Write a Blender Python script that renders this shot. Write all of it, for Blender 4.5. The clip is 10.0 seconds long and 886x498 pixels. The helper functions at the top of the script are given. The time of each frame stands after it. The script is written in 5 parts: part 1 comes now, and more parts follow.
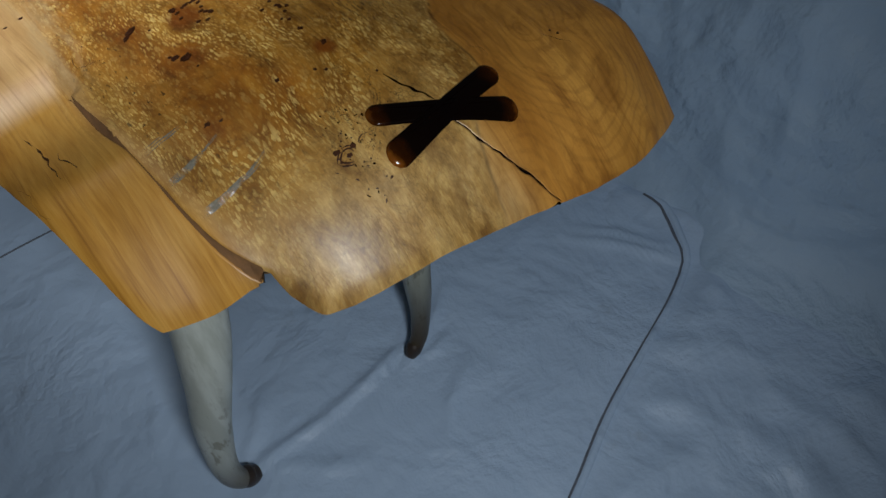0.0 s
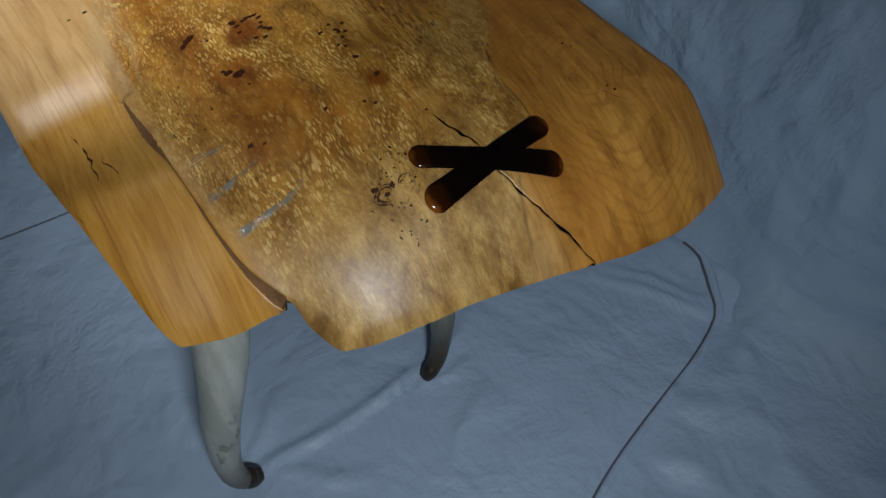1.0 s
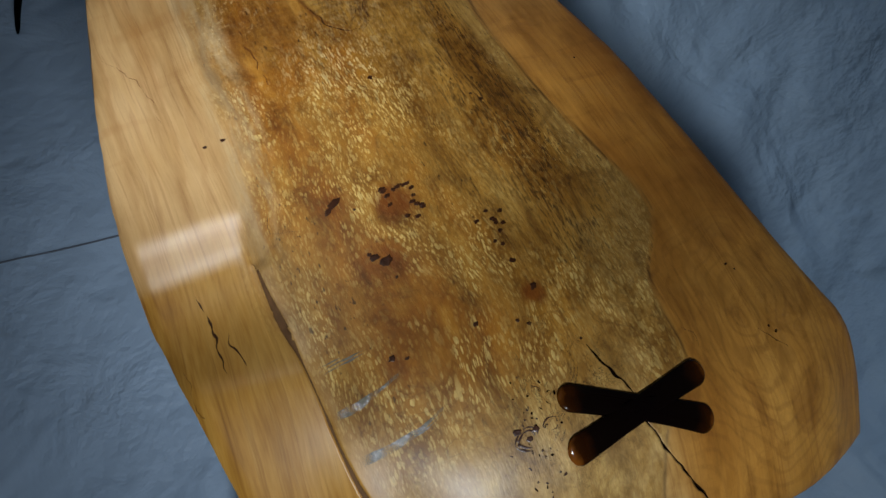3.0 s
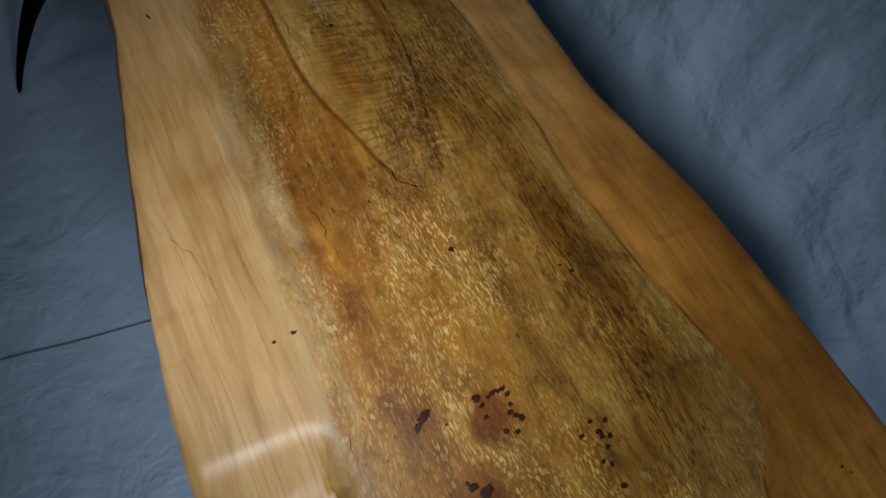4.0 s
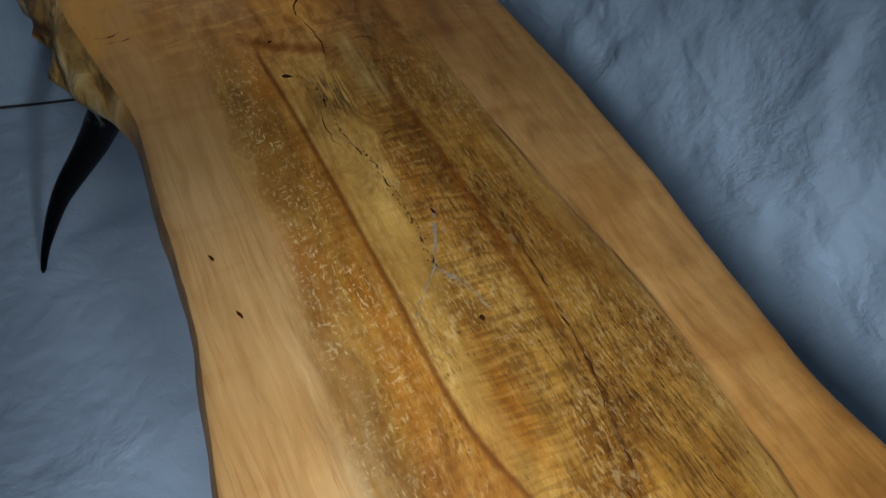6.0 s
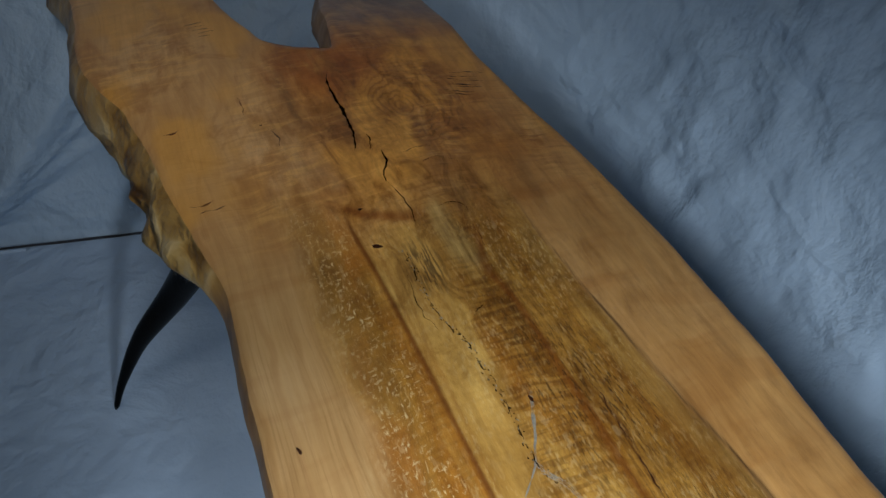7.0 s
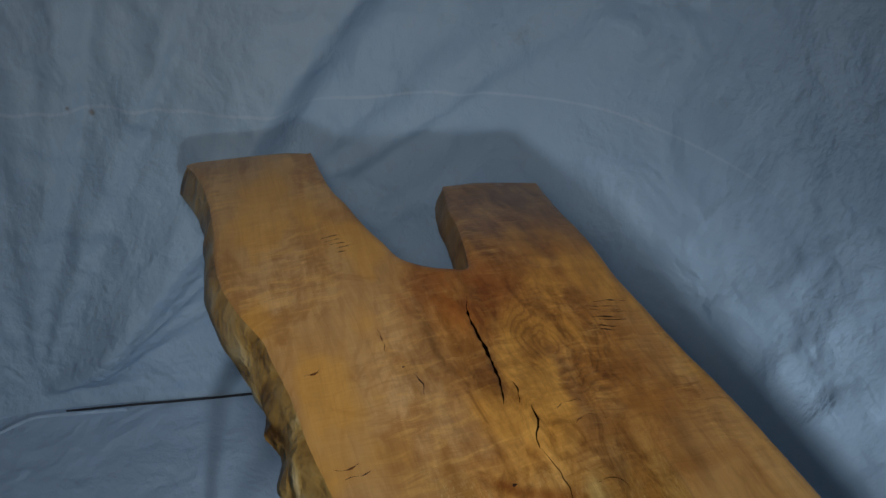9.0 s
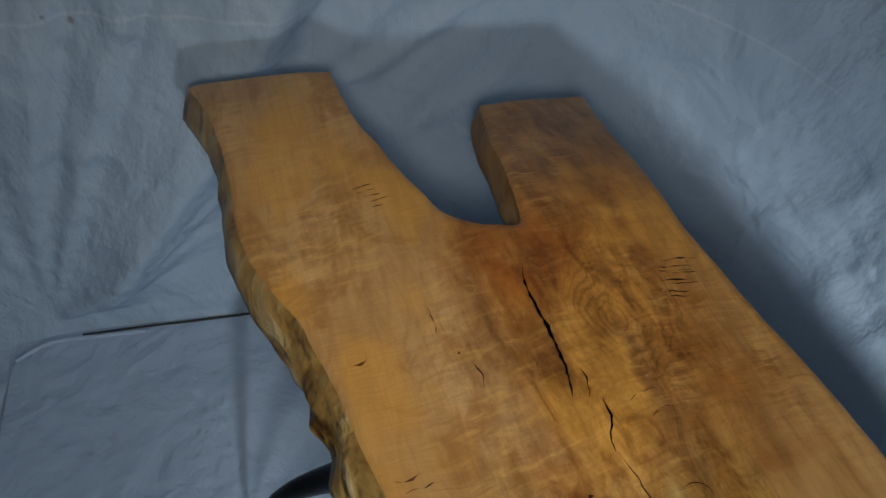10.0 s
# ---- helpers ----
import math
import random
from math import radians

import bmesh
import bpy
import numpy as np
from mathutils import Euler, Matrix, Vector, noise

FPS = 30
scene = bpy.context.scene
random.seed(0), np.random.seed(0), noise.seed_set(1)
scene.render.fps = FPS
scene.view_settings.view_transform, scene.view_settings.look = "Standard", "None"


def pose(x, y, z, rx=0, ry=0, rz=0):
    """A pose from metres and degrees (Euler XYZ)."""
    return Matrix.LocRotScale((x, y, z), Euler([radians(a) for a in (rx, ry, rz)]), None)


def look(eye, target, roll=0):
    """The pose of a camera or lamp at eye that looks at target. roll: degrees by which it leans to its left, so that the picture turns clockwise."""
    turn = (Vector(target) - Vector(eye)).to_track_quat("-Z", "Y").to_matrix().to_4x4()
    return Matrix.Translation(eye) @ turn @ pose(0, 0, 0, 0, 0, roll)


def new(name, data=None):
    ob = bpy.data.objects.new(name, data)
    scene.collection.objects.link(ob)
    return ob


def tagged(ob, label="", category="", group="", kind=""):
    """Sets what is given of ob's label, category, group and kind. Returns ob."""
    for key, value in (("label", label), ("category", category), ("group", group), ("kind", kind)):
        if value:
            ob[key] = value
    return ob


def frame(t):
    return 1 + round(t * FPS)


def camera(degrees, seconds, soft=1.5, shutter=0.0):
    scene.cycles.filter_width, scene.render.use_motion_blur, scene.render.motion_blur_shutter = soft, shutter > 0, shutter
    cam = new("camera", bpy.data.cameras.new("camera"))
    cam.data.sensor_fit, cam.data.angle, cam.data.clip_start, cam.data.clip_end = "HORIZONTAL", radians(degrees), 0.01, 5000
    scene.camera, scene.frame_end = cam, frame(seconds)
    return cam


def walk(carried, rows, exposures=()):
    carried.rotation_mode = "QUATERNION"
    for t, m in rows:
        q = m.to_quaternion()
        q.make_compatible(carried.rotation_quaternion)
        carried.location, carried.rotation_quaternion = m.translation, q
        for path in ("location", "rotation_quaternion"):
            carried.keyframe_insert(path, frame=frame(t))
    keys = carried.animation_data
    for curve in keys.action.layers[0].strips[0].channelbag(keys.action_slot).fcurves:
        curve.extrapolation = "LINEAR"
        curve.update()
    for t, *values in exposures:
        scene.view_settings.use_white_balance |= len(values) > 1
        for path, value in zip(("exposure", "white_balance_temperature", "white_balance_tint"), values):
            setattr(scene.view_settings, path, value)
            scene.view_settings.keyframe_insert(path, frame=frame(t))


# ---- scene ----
from mathutils import geometry

cam = camera(63.2, 10.0, soft=1.5)
PATH = [
    (0, (-0.1853, 0.0168, 0.7431), (0.5952, 0.9092, -0.8676), -1.92),
    (0.5, (-0.2024, 0.0394, 0.7387), (0.5801, 0.9415, -0.8656), 3.79),
    (1, (-0.1642, 0.0386, 0.7575), (0.5383, 0.9812, -0.8605), 1.91),
    (1.5, (-0.1389, 0.0712, 0.7754), (0.5013, 1.0223, -0.8634), 3.67),
    (2, (-0.1394, 0.0953, 0.7808), (0.4721, 1.0558, -0.8634), 5.28),
    (2.5, (-0.1522, 0.1532, 0.7914), (0.4637, 1.0730, -0.8743), 9.29),
    (3.8, (-0.1686, 0.3300, 0.8290), (0.5184, 1.1648, -0.8536), 15.29),
    (4, (-0.1684, 0.3669, 0.8282), (0.5223, 1.1902, -0.8585), 15.84),
    (4.5, (-0.1771, 0.4460, 0.8290), (0.5573, 1.2109, -0.8668), 18.90),
    (5, (-0.1841, 0.5258, 0.8413), (0.5534, 1.2247, -0.8814), 21.62),
    (6.3, (-0.1513, 0.6401, 0.7847), (0.5580, 1.6477, -0.7907), 11.22),
    (6.5, (-0.1499, 0.6561, 0.7955), (0.5413, 1.7082, -0.7587), 10.22),
    (7, (-0.1588, 0.6793, 0.8059), (0.5049, 1.8655, -0.6611), 7.30),
    (7.5, (-0.1804, 0.7048, 0.8209), (0.4797, 2.0149, -0.5385), 6.84),
    (8, (-0.1938, 0.7273, 0.8296), (0.4400, 2.1460, -0.4297), 5.81),
    (8.5, (-0.1963, 0.7411, 0.8322), (0.3958, 2.2089, -0.3905), 4.55),
    (9, (-0.1918, 0.8099, 0.8704), (0.3808, 2.2129, -0.4349), 5.09),
    (9.5, (-0.1768, 0.9009, 0.8927), (0.3248, 2.1399, -0.5949), 6.01),
    (10, (-0.1934, 0.9393, 0.8827), (0.2996, 2.0276, -0.7211), 5.67),
]
walk(cam, [(t, look(eye, target, roll)) for t, eye, target, roll in PATH], [(0, 0.0, 6700, 9), (1.5, 0.05, 6550, 9), (2.5, 0.13, 6300, 7), (3.8, -0.12, 6500, 9), (4.5, -0.04, 6350, 8), (5, 0.17, 6350, 8), (6.5, 1.08, 6600, 9), (7, 1.2, 6550, 9), (7.5, 1.45, 6400, 8), (8, 1.6, 6350, 7), (8.5, 1.62, 6400, 7), (9, 1.6, 6450, 7), (9.5, 1.68, 6550, 7), (10, 1.75, 7000, 9)])

# ---------------------------------------------------------------- light
world = bpy.data.worlds.new("room_air")
world.use_nodes = True
world.node_tree.nodes["Background"].inputs[0].default_value = (0.75, 0.85, 1.0, 1)
world.node_tree.nodes["Background"].inputs[1].default_value = 0.006
scene.world = world


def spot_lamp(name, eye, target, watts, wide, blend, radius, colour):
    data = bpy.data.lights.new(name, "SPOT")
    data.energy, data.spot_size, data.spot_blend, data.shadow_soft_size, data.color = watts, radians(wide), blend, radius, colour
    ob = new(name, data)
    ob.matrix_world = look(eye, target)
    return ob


# an unseen fill lamp, wide and dim, added under the ceiling to lift shadows
data = bpy.data.lights.new("fill_lamp", "AREA")
data.shape, data.size, data.energy, data.color = "SQUARE", 0.9, 0.55, (0.95, 0.98, 1.0)
new("fill_lamp", data).matrix_world = look((-0.3, 0.6, 2.45), (-0.2, 0.7, 0.0))

# unseen stand-in lamps along the open side, each weaker than the one before
STANDIN_LAMPS = (
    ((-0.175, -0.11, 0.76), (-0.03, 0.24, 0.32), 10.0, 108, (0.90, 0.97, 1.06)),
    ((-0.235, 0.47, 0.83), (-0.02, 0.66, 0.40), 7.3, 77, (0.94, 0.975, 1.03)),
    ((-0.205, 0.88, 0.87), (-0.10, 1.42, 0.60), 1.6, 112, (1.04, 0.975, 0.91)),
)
# added in place of one light carried with the camera
for eye, target, watts, wide, colour in STANDIN_LAMPS:
    spot_lamp("standin_lamp", eye, target, watts, wide, 1.0, 0.04, colour)


# ---------------------------------------------------------------- node helpers
class Nodes:
    """Short words for building a node material."""

    def __init__(self, name):
        self.mat = bpy.data.materials.new(name)
        self.mat.use_nodes = True
        self.t = self.mat.node_tree
        self.t.nodes.clear()
        self.out = self.t.nodes.new("ShaderNodeOutputMaterial")
        self.bsdf = self.t.nodes.new("ShaderNodeBsdfPrincipled")
        self.t.links.new(self.bsdf.outputs[0], self.out.inputs[0])
        self.co = self.t.nodes.new("ShaderNodeTexCoord").outputs["Object"]

    def put(self, socket, value):
        if isinstance(value, bpy.types.NodeSocket):
            self.t.links.new(value, socket)
        elif isinstance(value, (tuple, list)) and len(value) == 3 and socket.type == "RGBA":
            socket.default_value = (*value, 1)
        else:
            socket.default_value = value

    def set(self, **kw):
        for key, value in kw.items():
            self.put(self.bsdf.inputs[key.replace("_", " ")], value)
        return self

    def math(self, op, a, b=0.0, c=None, clamp=False):
        n = self.t.nodes.new("ShaderNodeMath")
        n.operation, n.use_clamp = op, clamp
        self.put(n.inputs[0], a)
        self.put(n.inputs[1], b)
        if c is not None:
            self.put(n.inputs[2], c)
        return n.outputs[0]

    def add(self, a, b):
        return self.math("ADD", a, b)

    def mul(self, a, b):
        return self.math("MULTIPLY", a, b)

    def step(self, value, low, high):
        """0 below low, 1 above high, smooth between."""
        n = self.t.nodes.new("ShaderNodeMapRange")
        n.interpolation_type = "SMOOTHSTEP"
        flip = isinstance(low, (int, float)) and isinstance(high, (int, float)) and low > high
        for k, v in ((0, value), (1, high if flip else low), (2, low if flip else high), (3, 1.0 if flip else 0.0), (4, 0.0 if flip else 1.0)):
            self.put(n.inputs[k], v)
        return n.outputs[0]

    def mix(self, fac, a, b, how="MIX"):
        n = self.t.nodes.new("ShaderNodeMix")
        n.data_type, n.blend_type = "RGBA", how
        self.put(n.inputs[0], fac)
        self.put(n.inputs[6], a)
        self.put(n.inputs[7], b)
        return n.outputs[2]

    def xyz(self, vec=None):
        n = self.t.nodes.new("ShaderNodeSeparateXYZ")
        self.put(n.inputs[0], vec or self.co)
        return n.outputs

    def vec(self, x, y, z=0.0):
        n = self.t.nodes.new("ShaderNodeCombineXYZ")
        for k, v in enumerate((x, y, z)):
            self.put(n.inputs[k], v)
        return n.outputs[0]

    def scaled(self, sx, sy, sz, vec=None, turn=0.0):
        n = self.t.nodes.new("ShaderNodeMapping")
        n.inputs["Scale"].default_value = (sx, sy, sz)
        n.inputs["Rotation"].default_value = (0, 0, radians(turn))
        self.put(n.inputs[0], vec or self.co)
        return n.outputs[0]

    def shift(self, vec, other, amount):
        n = self.t.nodes.new("ShaderNodeVectorMath")
        n.operation = "MULTIPLY_ADD"
        self.put(n.inputs[0], other)
        n.inputs[1].default_value = (amount, amount, amount)
        self.put(n.inputs[2], vec)
        return n.outputs[0]

    def noise(self, vec, scale=1.0, detail=3.0, rough=0.55, bend=0.0, colour=False):
        n = self.t.nodes.new("ShaderNodeTexNoise")
        self.put(n.inputs["Vector"], vec)
        n.inputs["Scale"].default_value, n.inputs["Detail"].default_value = scale, detail
        n.inputs["Roughness"].default_value, n.inputs["Distortion"].default_value = rough, bend
        return n.outputs["Color" if colour else 0]

    def voronoi(self, vec, scale, feature="F1"):
        n = self.t.nodes.new("ShaderNodeTexVoronoi")
        n.feature = feature
        self.put(n.inputs["Vector"], vec)
        n.inputs["Scale"].default_value = scale
        return n.outputs[0]

    def ramp(self, fac, *stops):
        n = self.t.nodes.new("ShaderNodeValToRGB")
        while len(n.color_ramp.elements) < len(stops):
            n.color_ramp.elements.new(0.5)
        for e, (p, c) in zip(n.color_ramp.elements, stops):
            e.position, e.color = p, (*c, 1) if len(c) == 3 else c
        self.put(n.inputs[0], fac)
        return n.outputs[0]

    def curve(self, value, low, high, points):
        """A smooth line through (value, result) points, results from -0.25 to 0.25."""
        n = self.t.nodes.new("ShaderNodeFloatCurve")
        c = n.mapping.curves[0]
        pts = [((v - low) / (high - low), r * 2 + 0.5) for v, r in points]
        while len(c.points) < len(pts):
            c.points.new(0.5, 0.5)
        for p, xy in zip(c.points, pts):
            p.location = xy
        n.mapping.update()
        self.put(n.inputs["Value"], self.math("DIVIDE", self.math("SUBTRACT", value, low), high - low))
        return self.math("DIVIDE", self.math("SUBTRACT", n.outputs[0], 0.5), 2.0)

    def bump(self, height, strength, distance, normal=None):
        n = self.t.nodes.new("ShaderNodeBump")
        n.inputs["Strength"].default_value, n.inputs["Distance"].default_value = strength, distance
        self.put(n.inputs["Height"], height)
        if normal is not None:
            self.put(n.inputs["Normal"], normal)
        self.put(self.bsdf.inputs["Normal"], n.outputs[0])
        return n.outputs[0]


# ---------------------------------------------------------------- materials
def knot_cloud(m, vec):
    return m.noise(m.scaled(38, 26, 0, vec), 1, 5, 0.62, 0.5)


def upper_zone(m, y):
    return m.step(y, 0.74, 0.86)


def slab_wood():
    m = Nodes("spalted_maple")
    x, y, _ = m.xyz()
    slow = m.noise(m.scaled(7, 3, 0), 1, 3, colour=True)
    bent = m.shift(m.co, slow, 0.035)
    warp = m.mul(m.math("SUBTRACT", m.noise(m.scaled(16, 9, 0), 1, 3), 0.5), 0.022)
    xw = m.add(x, warp)
    inv = lambda v: m.math("SUBTRACT", 1.0, v)  # noqa: E731
    # borders between the pale outer wood and the marked heart
    left = m.curve(y, 0.15, 1.6, ((0.15, -0.10), (0.27, -0.108), (0.36, -0.12), (0.44, -0.127), (0.5, -0.114), (0.6, -0.107), (0.7, -0.105), (0.8, -0.094), (0.9, -0.088), (1.0, -0.088), (1.1, -0.1), (1.2, -0.05), (1.6, 0.0)))
    right = m.curve(y, 0.15, 1.6, ((0.15, 0.03), (0.25, 0.055), (0.29, 0.09), (0.34, 0.096), (0.37, 0.118), (0.4, 0.13), (0.45, 0.12), (0.55, 0.106), (0.65, 0.11), (0.75, 0.112), (0.85, 0.1), (0.95, 0.088), (1.05, 0.082), (1.15, 0.05), (1.6, 0.02)))
    amber = m.curve(y, 0.15, 1.6, ((0.15, -0.06), (0.45, -0.066), (0.55, -0.075), (0.66, -0.074), (0.73, -0.07), (0.9, -0.052), (1.04, -0.047), (1.6, -0.045)))
    vee = m.curve(y, 0.15, 1.6, ((0.15, 0.02), (0.59, 0.01), (0.62, -0.016), (0.66, -0.026), (0.72, -0.039), (0.8, -0.039), (0.94, -0.041), (1.04, -0.046), (1.6, -0.05)))
    jitter = m.mul(m.math("SUBTRACT", m.noise(m.scaled(40, 14, 0), 1, 4), 0.5), 0.012)
    dl = m.add(m.math("SUBTRACT", x, left), jitter)
    dr = m.add(m.math("SUBTRACT", right, x), m.mul(jitter, 0.6))
    heart = m.mul(m.step(m.add(dl, m.mul(jitter, 1.5)), -0.010, 0.016), m.step(dr, -0.001, 0.004))
    far = m.step(m.add(y, m.mul(warp, 3.0)), 0.98, 1.10)
    burl = m.mul(heart, inv(far))
    # outer wood: long straight figure
    grain = m.noise(m.scaled(190, 6, 0, bent), 1, 6, 0.62)
    fine = m.noise(m.scaled(520, 22, 0, bent), 1, 4, 0.65)
    fibre = m.noise(m.scaled(340, 34, 0, bent), 1, 3, 0.6)
    cloud = m.noise(m.scaled(11, 6, 0, bent), 1, 4)
    cross = m.noise(m.scaled(7, 46, 0, bent), 1, 4)
    tone = m.add(m.mul(grain, 0.3), m.mul(cloud, 0.7))
    curl = m.noise(m.scaled(13, 38, 0, bent), 1, 5, 0.6, 0.4)
    rust = m.step(m.noise(m.scaled(34, 5, 0, bent), 1, 4), 0.55, 0.72)
    sap = m.ramp(tone, (0.36, (0.44, 0.258, 0.095)), (0.5, (0.515, 0.325, 0.136)), (0.66, (0.59, 0.395, 0.19)))
    sap = m.mix(m.mul(m.step(cross, 0.54, 0.7), 0.2), sap, (0.34, 0.145, 0.035))
    sap = m.mix(m.mul(rust, 0.24), sap, (0.40, 0.17, 0.035))
    tan = m.ramp(tone, (0.3, (0.31, 0.128, 0.022)), (0.5, (0.45, 0.218, 0.043)), (0.72, (0.55, 0.30, 0.07)))
    tan = m.mix(m.mul(m.step(cross, 0.52, 0.70), 0.16), tan, (0.20, 0.075, 0.015))
    tan = m.mix(m.mul(m.step(curl, 0.5, 0.66), 0.4), tan, (0.46, 0.245, 0.06))
    tan = m.mix(m.mul(m.step(curl, 0.46, 0.34), 0.26), tan, (0.19, 0.072, 0.014))
    rings = m.math("SINE", m.add(m.mul(m.add(dl, m.mul(warp, 0.25)), 430.0), m.mul(cloud, 9.0)))
    left_side = m.step(x, 0.0, -0.05)
    sap = m.mix(m.mul(m.mul(m.step(rings, 0.3, 1.0), m.step(grain, 0.38, 0.6)), m.mul(left_side, 0.26)), sap, (0.32, 0.145, 0.035))
    seam_pale = m.mul(m.step(m.math("ABSOLUTE", m.add(dl, 0.006)), 0.0045, 0.001), m.mul(m.step(fine, 0.40, 0.56), m.mul(m.step(y, 0.46, 0.52), m.step(y, 0.92, 0.8))))
    sap = m.mix(m.mul(seam_pale, 0.3), sap, (0.70, 0.54, 0.28))
    tan = m.mix(m.mul(m.step(y, 0.48, 0.78), 0.8), tan, sap)
    flap = m.mul(m.step(m.add(y, m.mul(warp, 0.3)), 0.462, 0.45), m.step(dl, 0.004, -0.004))
    honey = m.ramp(m.add(m.mul(tone, 0.6), m.mul(fibre, 0.4)), (0.34, (0.33, 0.155, 0.025)), (0.46, (0.45, 0.235, 0.045)), (0.6, (0.54, 0.315, 0.08)))
    outer = m.mix(m.step(x, 0.02, 0.09), m.mix(flap, sap, honey), tan)
    outer = m.mix(m.mul(m.step(fine, 0.55, 0.72), 0.14), outer, (0.20, 0.085, 0.022))
    # rings of figure at the rounded end beside the inlay
    d = m.math("SQRT", m.add(m.math("POWER", m.math("SUBTRACT", xw, 0.14), 2.0), m.mul(m.math("POWER", m.math("SUBTRACT", y, 0.30), 2.0), 0.5)))
    lie = m.noise(m.scaled(13, 10, 0), 1, 2, 0.5)
    ring = m.math("SINE", m.mul(m.add(d, m.add(m.mul(lie, 0.085), m.mul(jitter, 0.35))), 900.0))
    near_right = m.mul(m.step(x, 0.05, 0.09), m.step(y, 0.42, 0.30))
    outer = m.mix(m.mul(m.mul(m.step(ring, 0.2, 1.0), near_right), 0.14), outer, (0.19, 0.078, 0.018))
    # thin wandering veins and brown clouds round the near end
    web = m.math("ABSOLUTE", m.math("SUBTRACT", m.noise(m.scaled(24, 24, 0, bent), 1, 4, 0.6, 0.8), 0.5))
    web2 = m.math("ABSOLUTE", m.math("SUBTRACT", m.noise(m.scaled(55, 40, 0, bent), 1, 3, 0.6, 0.6), 0.5))
    veins = m.math("MAXIMUM", m.step(web, 0.016, 0.003), m.mul(m.step(web2, 0.022, 0.004), 0.6))
    nearness = m.mul(m.step(y, 0.42, 0.30), m.step(x, -0.10, -0.085))
    outer = m.mix(m.mul(m.mul(nearness, m.step(x, 0.02, 0.08)), 0.55), outer, m.ramp(tone, (0.34, (0.40, 0.210, 0.042)), (0.64, (0.57, 0.345, 0.095))))
    outer = m.mix(m.mul(m.mul(m.step(ring, 0.3, 1.0), near_right), 0.16), outer, (0.19, 0.078, 0.018))
    outer = m.mix(m.mul(m.mul(veins, nearness), 0.12), outer, (0.15, 0.060, 0.014))
    outer = m.mix(m.mul(m.mul(m.step(knot_cloud(m, bent), 0.5, 0.64), nearness), 0.4), outer, (0.20, 0.080, 0.016))
    # heart: olive ochre with spalting streaks, light flecks and dark stains
    body = m.noise(m.scaled(26, 7, 0, bent), 1, 6, 0.62)
    ochre = m.ramp(body, (0.30, (0.17, 0.078, 0.012)), (0.43, (0.30, 0.150, 0.024)), (0.54, (0.42, 0.230, 0.045)), (0.68, (0.54, 0.335, 0.085)))
    blot = m.noise(m.scaled(15, 6, 0, bent), 1.0, 5, 0.6)
    orange = m.step(m.noise(m.scaled(15, 5, 0, bent), 1.3, 4), 0.46, 0.62)
    midleft = m.mul(m.step(x, 0.03, -0.03), m.step(y, 0.31, 0.36))
    ochre = m.mix(m.mul(m.mul(orange, m.add(0.2, m.mul(midleft, 0.8))), 0.8), ochre, (0.36, 0.130, 0.010))
    # bands of the middle stretch: amber, pale yellow, then streaky brown
    mid = m.mul(m.step(y, 0.56, 0.64), inv(far))
    in_amber = m.mul(m.mul(m.step(m.add(m.math("SUBTRACT", x, amber), jitter), -0.004, 0.006), m.step(m.math("SUBTRACT", vee, x), -0.0005, 0.0015)), mid)
    ochre = m.mix(m.mul(in_amber, 0.8), ochre, m.ramp(m.add(m.mul(body, 0.6), m.mul(grain, 0.4)), (0.36, (0.24, 0.092, 0.010)), (0.52, (0.40, 0.180, 0.026)), (0.64, (0.50, 0.265, 0.055))))
    beyond = m.math("SUBTRACT", x, vee)
    in_vee = m.mul(m.mul(m.step(beyond, 0.0, 0.002), m.step(y, 0.60, 0.64)), inv(far))
    pale_end = m.add(m.math("SUBTRACT", 0.030, beyond), m.mul(m.math("SUBTRACT", y, 0.80), 0.12))
    in_pale = m.mul(m.mul(in_vee, m.step(m.add(pale_end, m.mul(jitter, 1.6)), -0.008, 0.010)), m.step(y, 0.63, 0.74))
    ochre = m.mix(m.mul(in_pale, 0.75), ochre, m.ramp(body, (0.35, (0.46, 0.27, 0.066)), (0.62, (0.62, 0.415, 0.13))))
    # short dark dashes and long fine lines, on the streaky side
    streaky = m.mul(m.add(0.16, m.mul(m.step(m.add(x, m.mul(jitter, 2.0)), -0.03, 0.025), 0.84)), m.math("SUBTRACT", 1.0, m.mul(in_pale, 0.93)))
    dash = m.noise(m.scaled(460, 40, 0, bent), 1, 3, 0.6)
    hair = m.noise(m.scaled(420, 9, 0, bent), 1, 3, 0.6)
    wide = m.noise(m.scaled(95, 5, 0, bent), 1, 5, 0.65)
    here = m.add(0.35, m.mul(m.step(blot, 0.38, 0.58), 0.65))
    dark = m.math("MAXIMUM", m.mul(m.step(dash, 0.535, 0.61), here), m.mul(m.step(hair, 0.56, 0.64), 0.5))
    ochre = m.mix(m.mul(m.mul(m.step(wide, 0.50, 0.64), streaky), 0.28), ochre, (0.17, 0.070, 0.012))
    still = m.math("SUBTRACT", 1.0, m.mul(m.step(m.add(y, m.mul(warp, 2.0)), 0.70, 0.84), 0.62))
    ochre = m.mix(m.mul(m.mul(m.mul(dark, streaky), still), 0.66), ochre, (0.075, 0.030, 0.007))
    bands = m.noise(m.scaled(62, 2.6, 0, bent), 1, 4, 0.6)
    ochre = m.mix(m.mul(m.mul(m.step(bands, 0.52, 0.66), m.step(y, 0.68, 0.82)), 0.5), ochre, (0.27, 0.105, 0.012))
    ochre = m.mix(m.mul(m.mul(m.step(bands, 0.46, 0.34), m.step(y, 0.68, 0.82)), 0.45), ochre, (0.56, 0.34, 0.085))
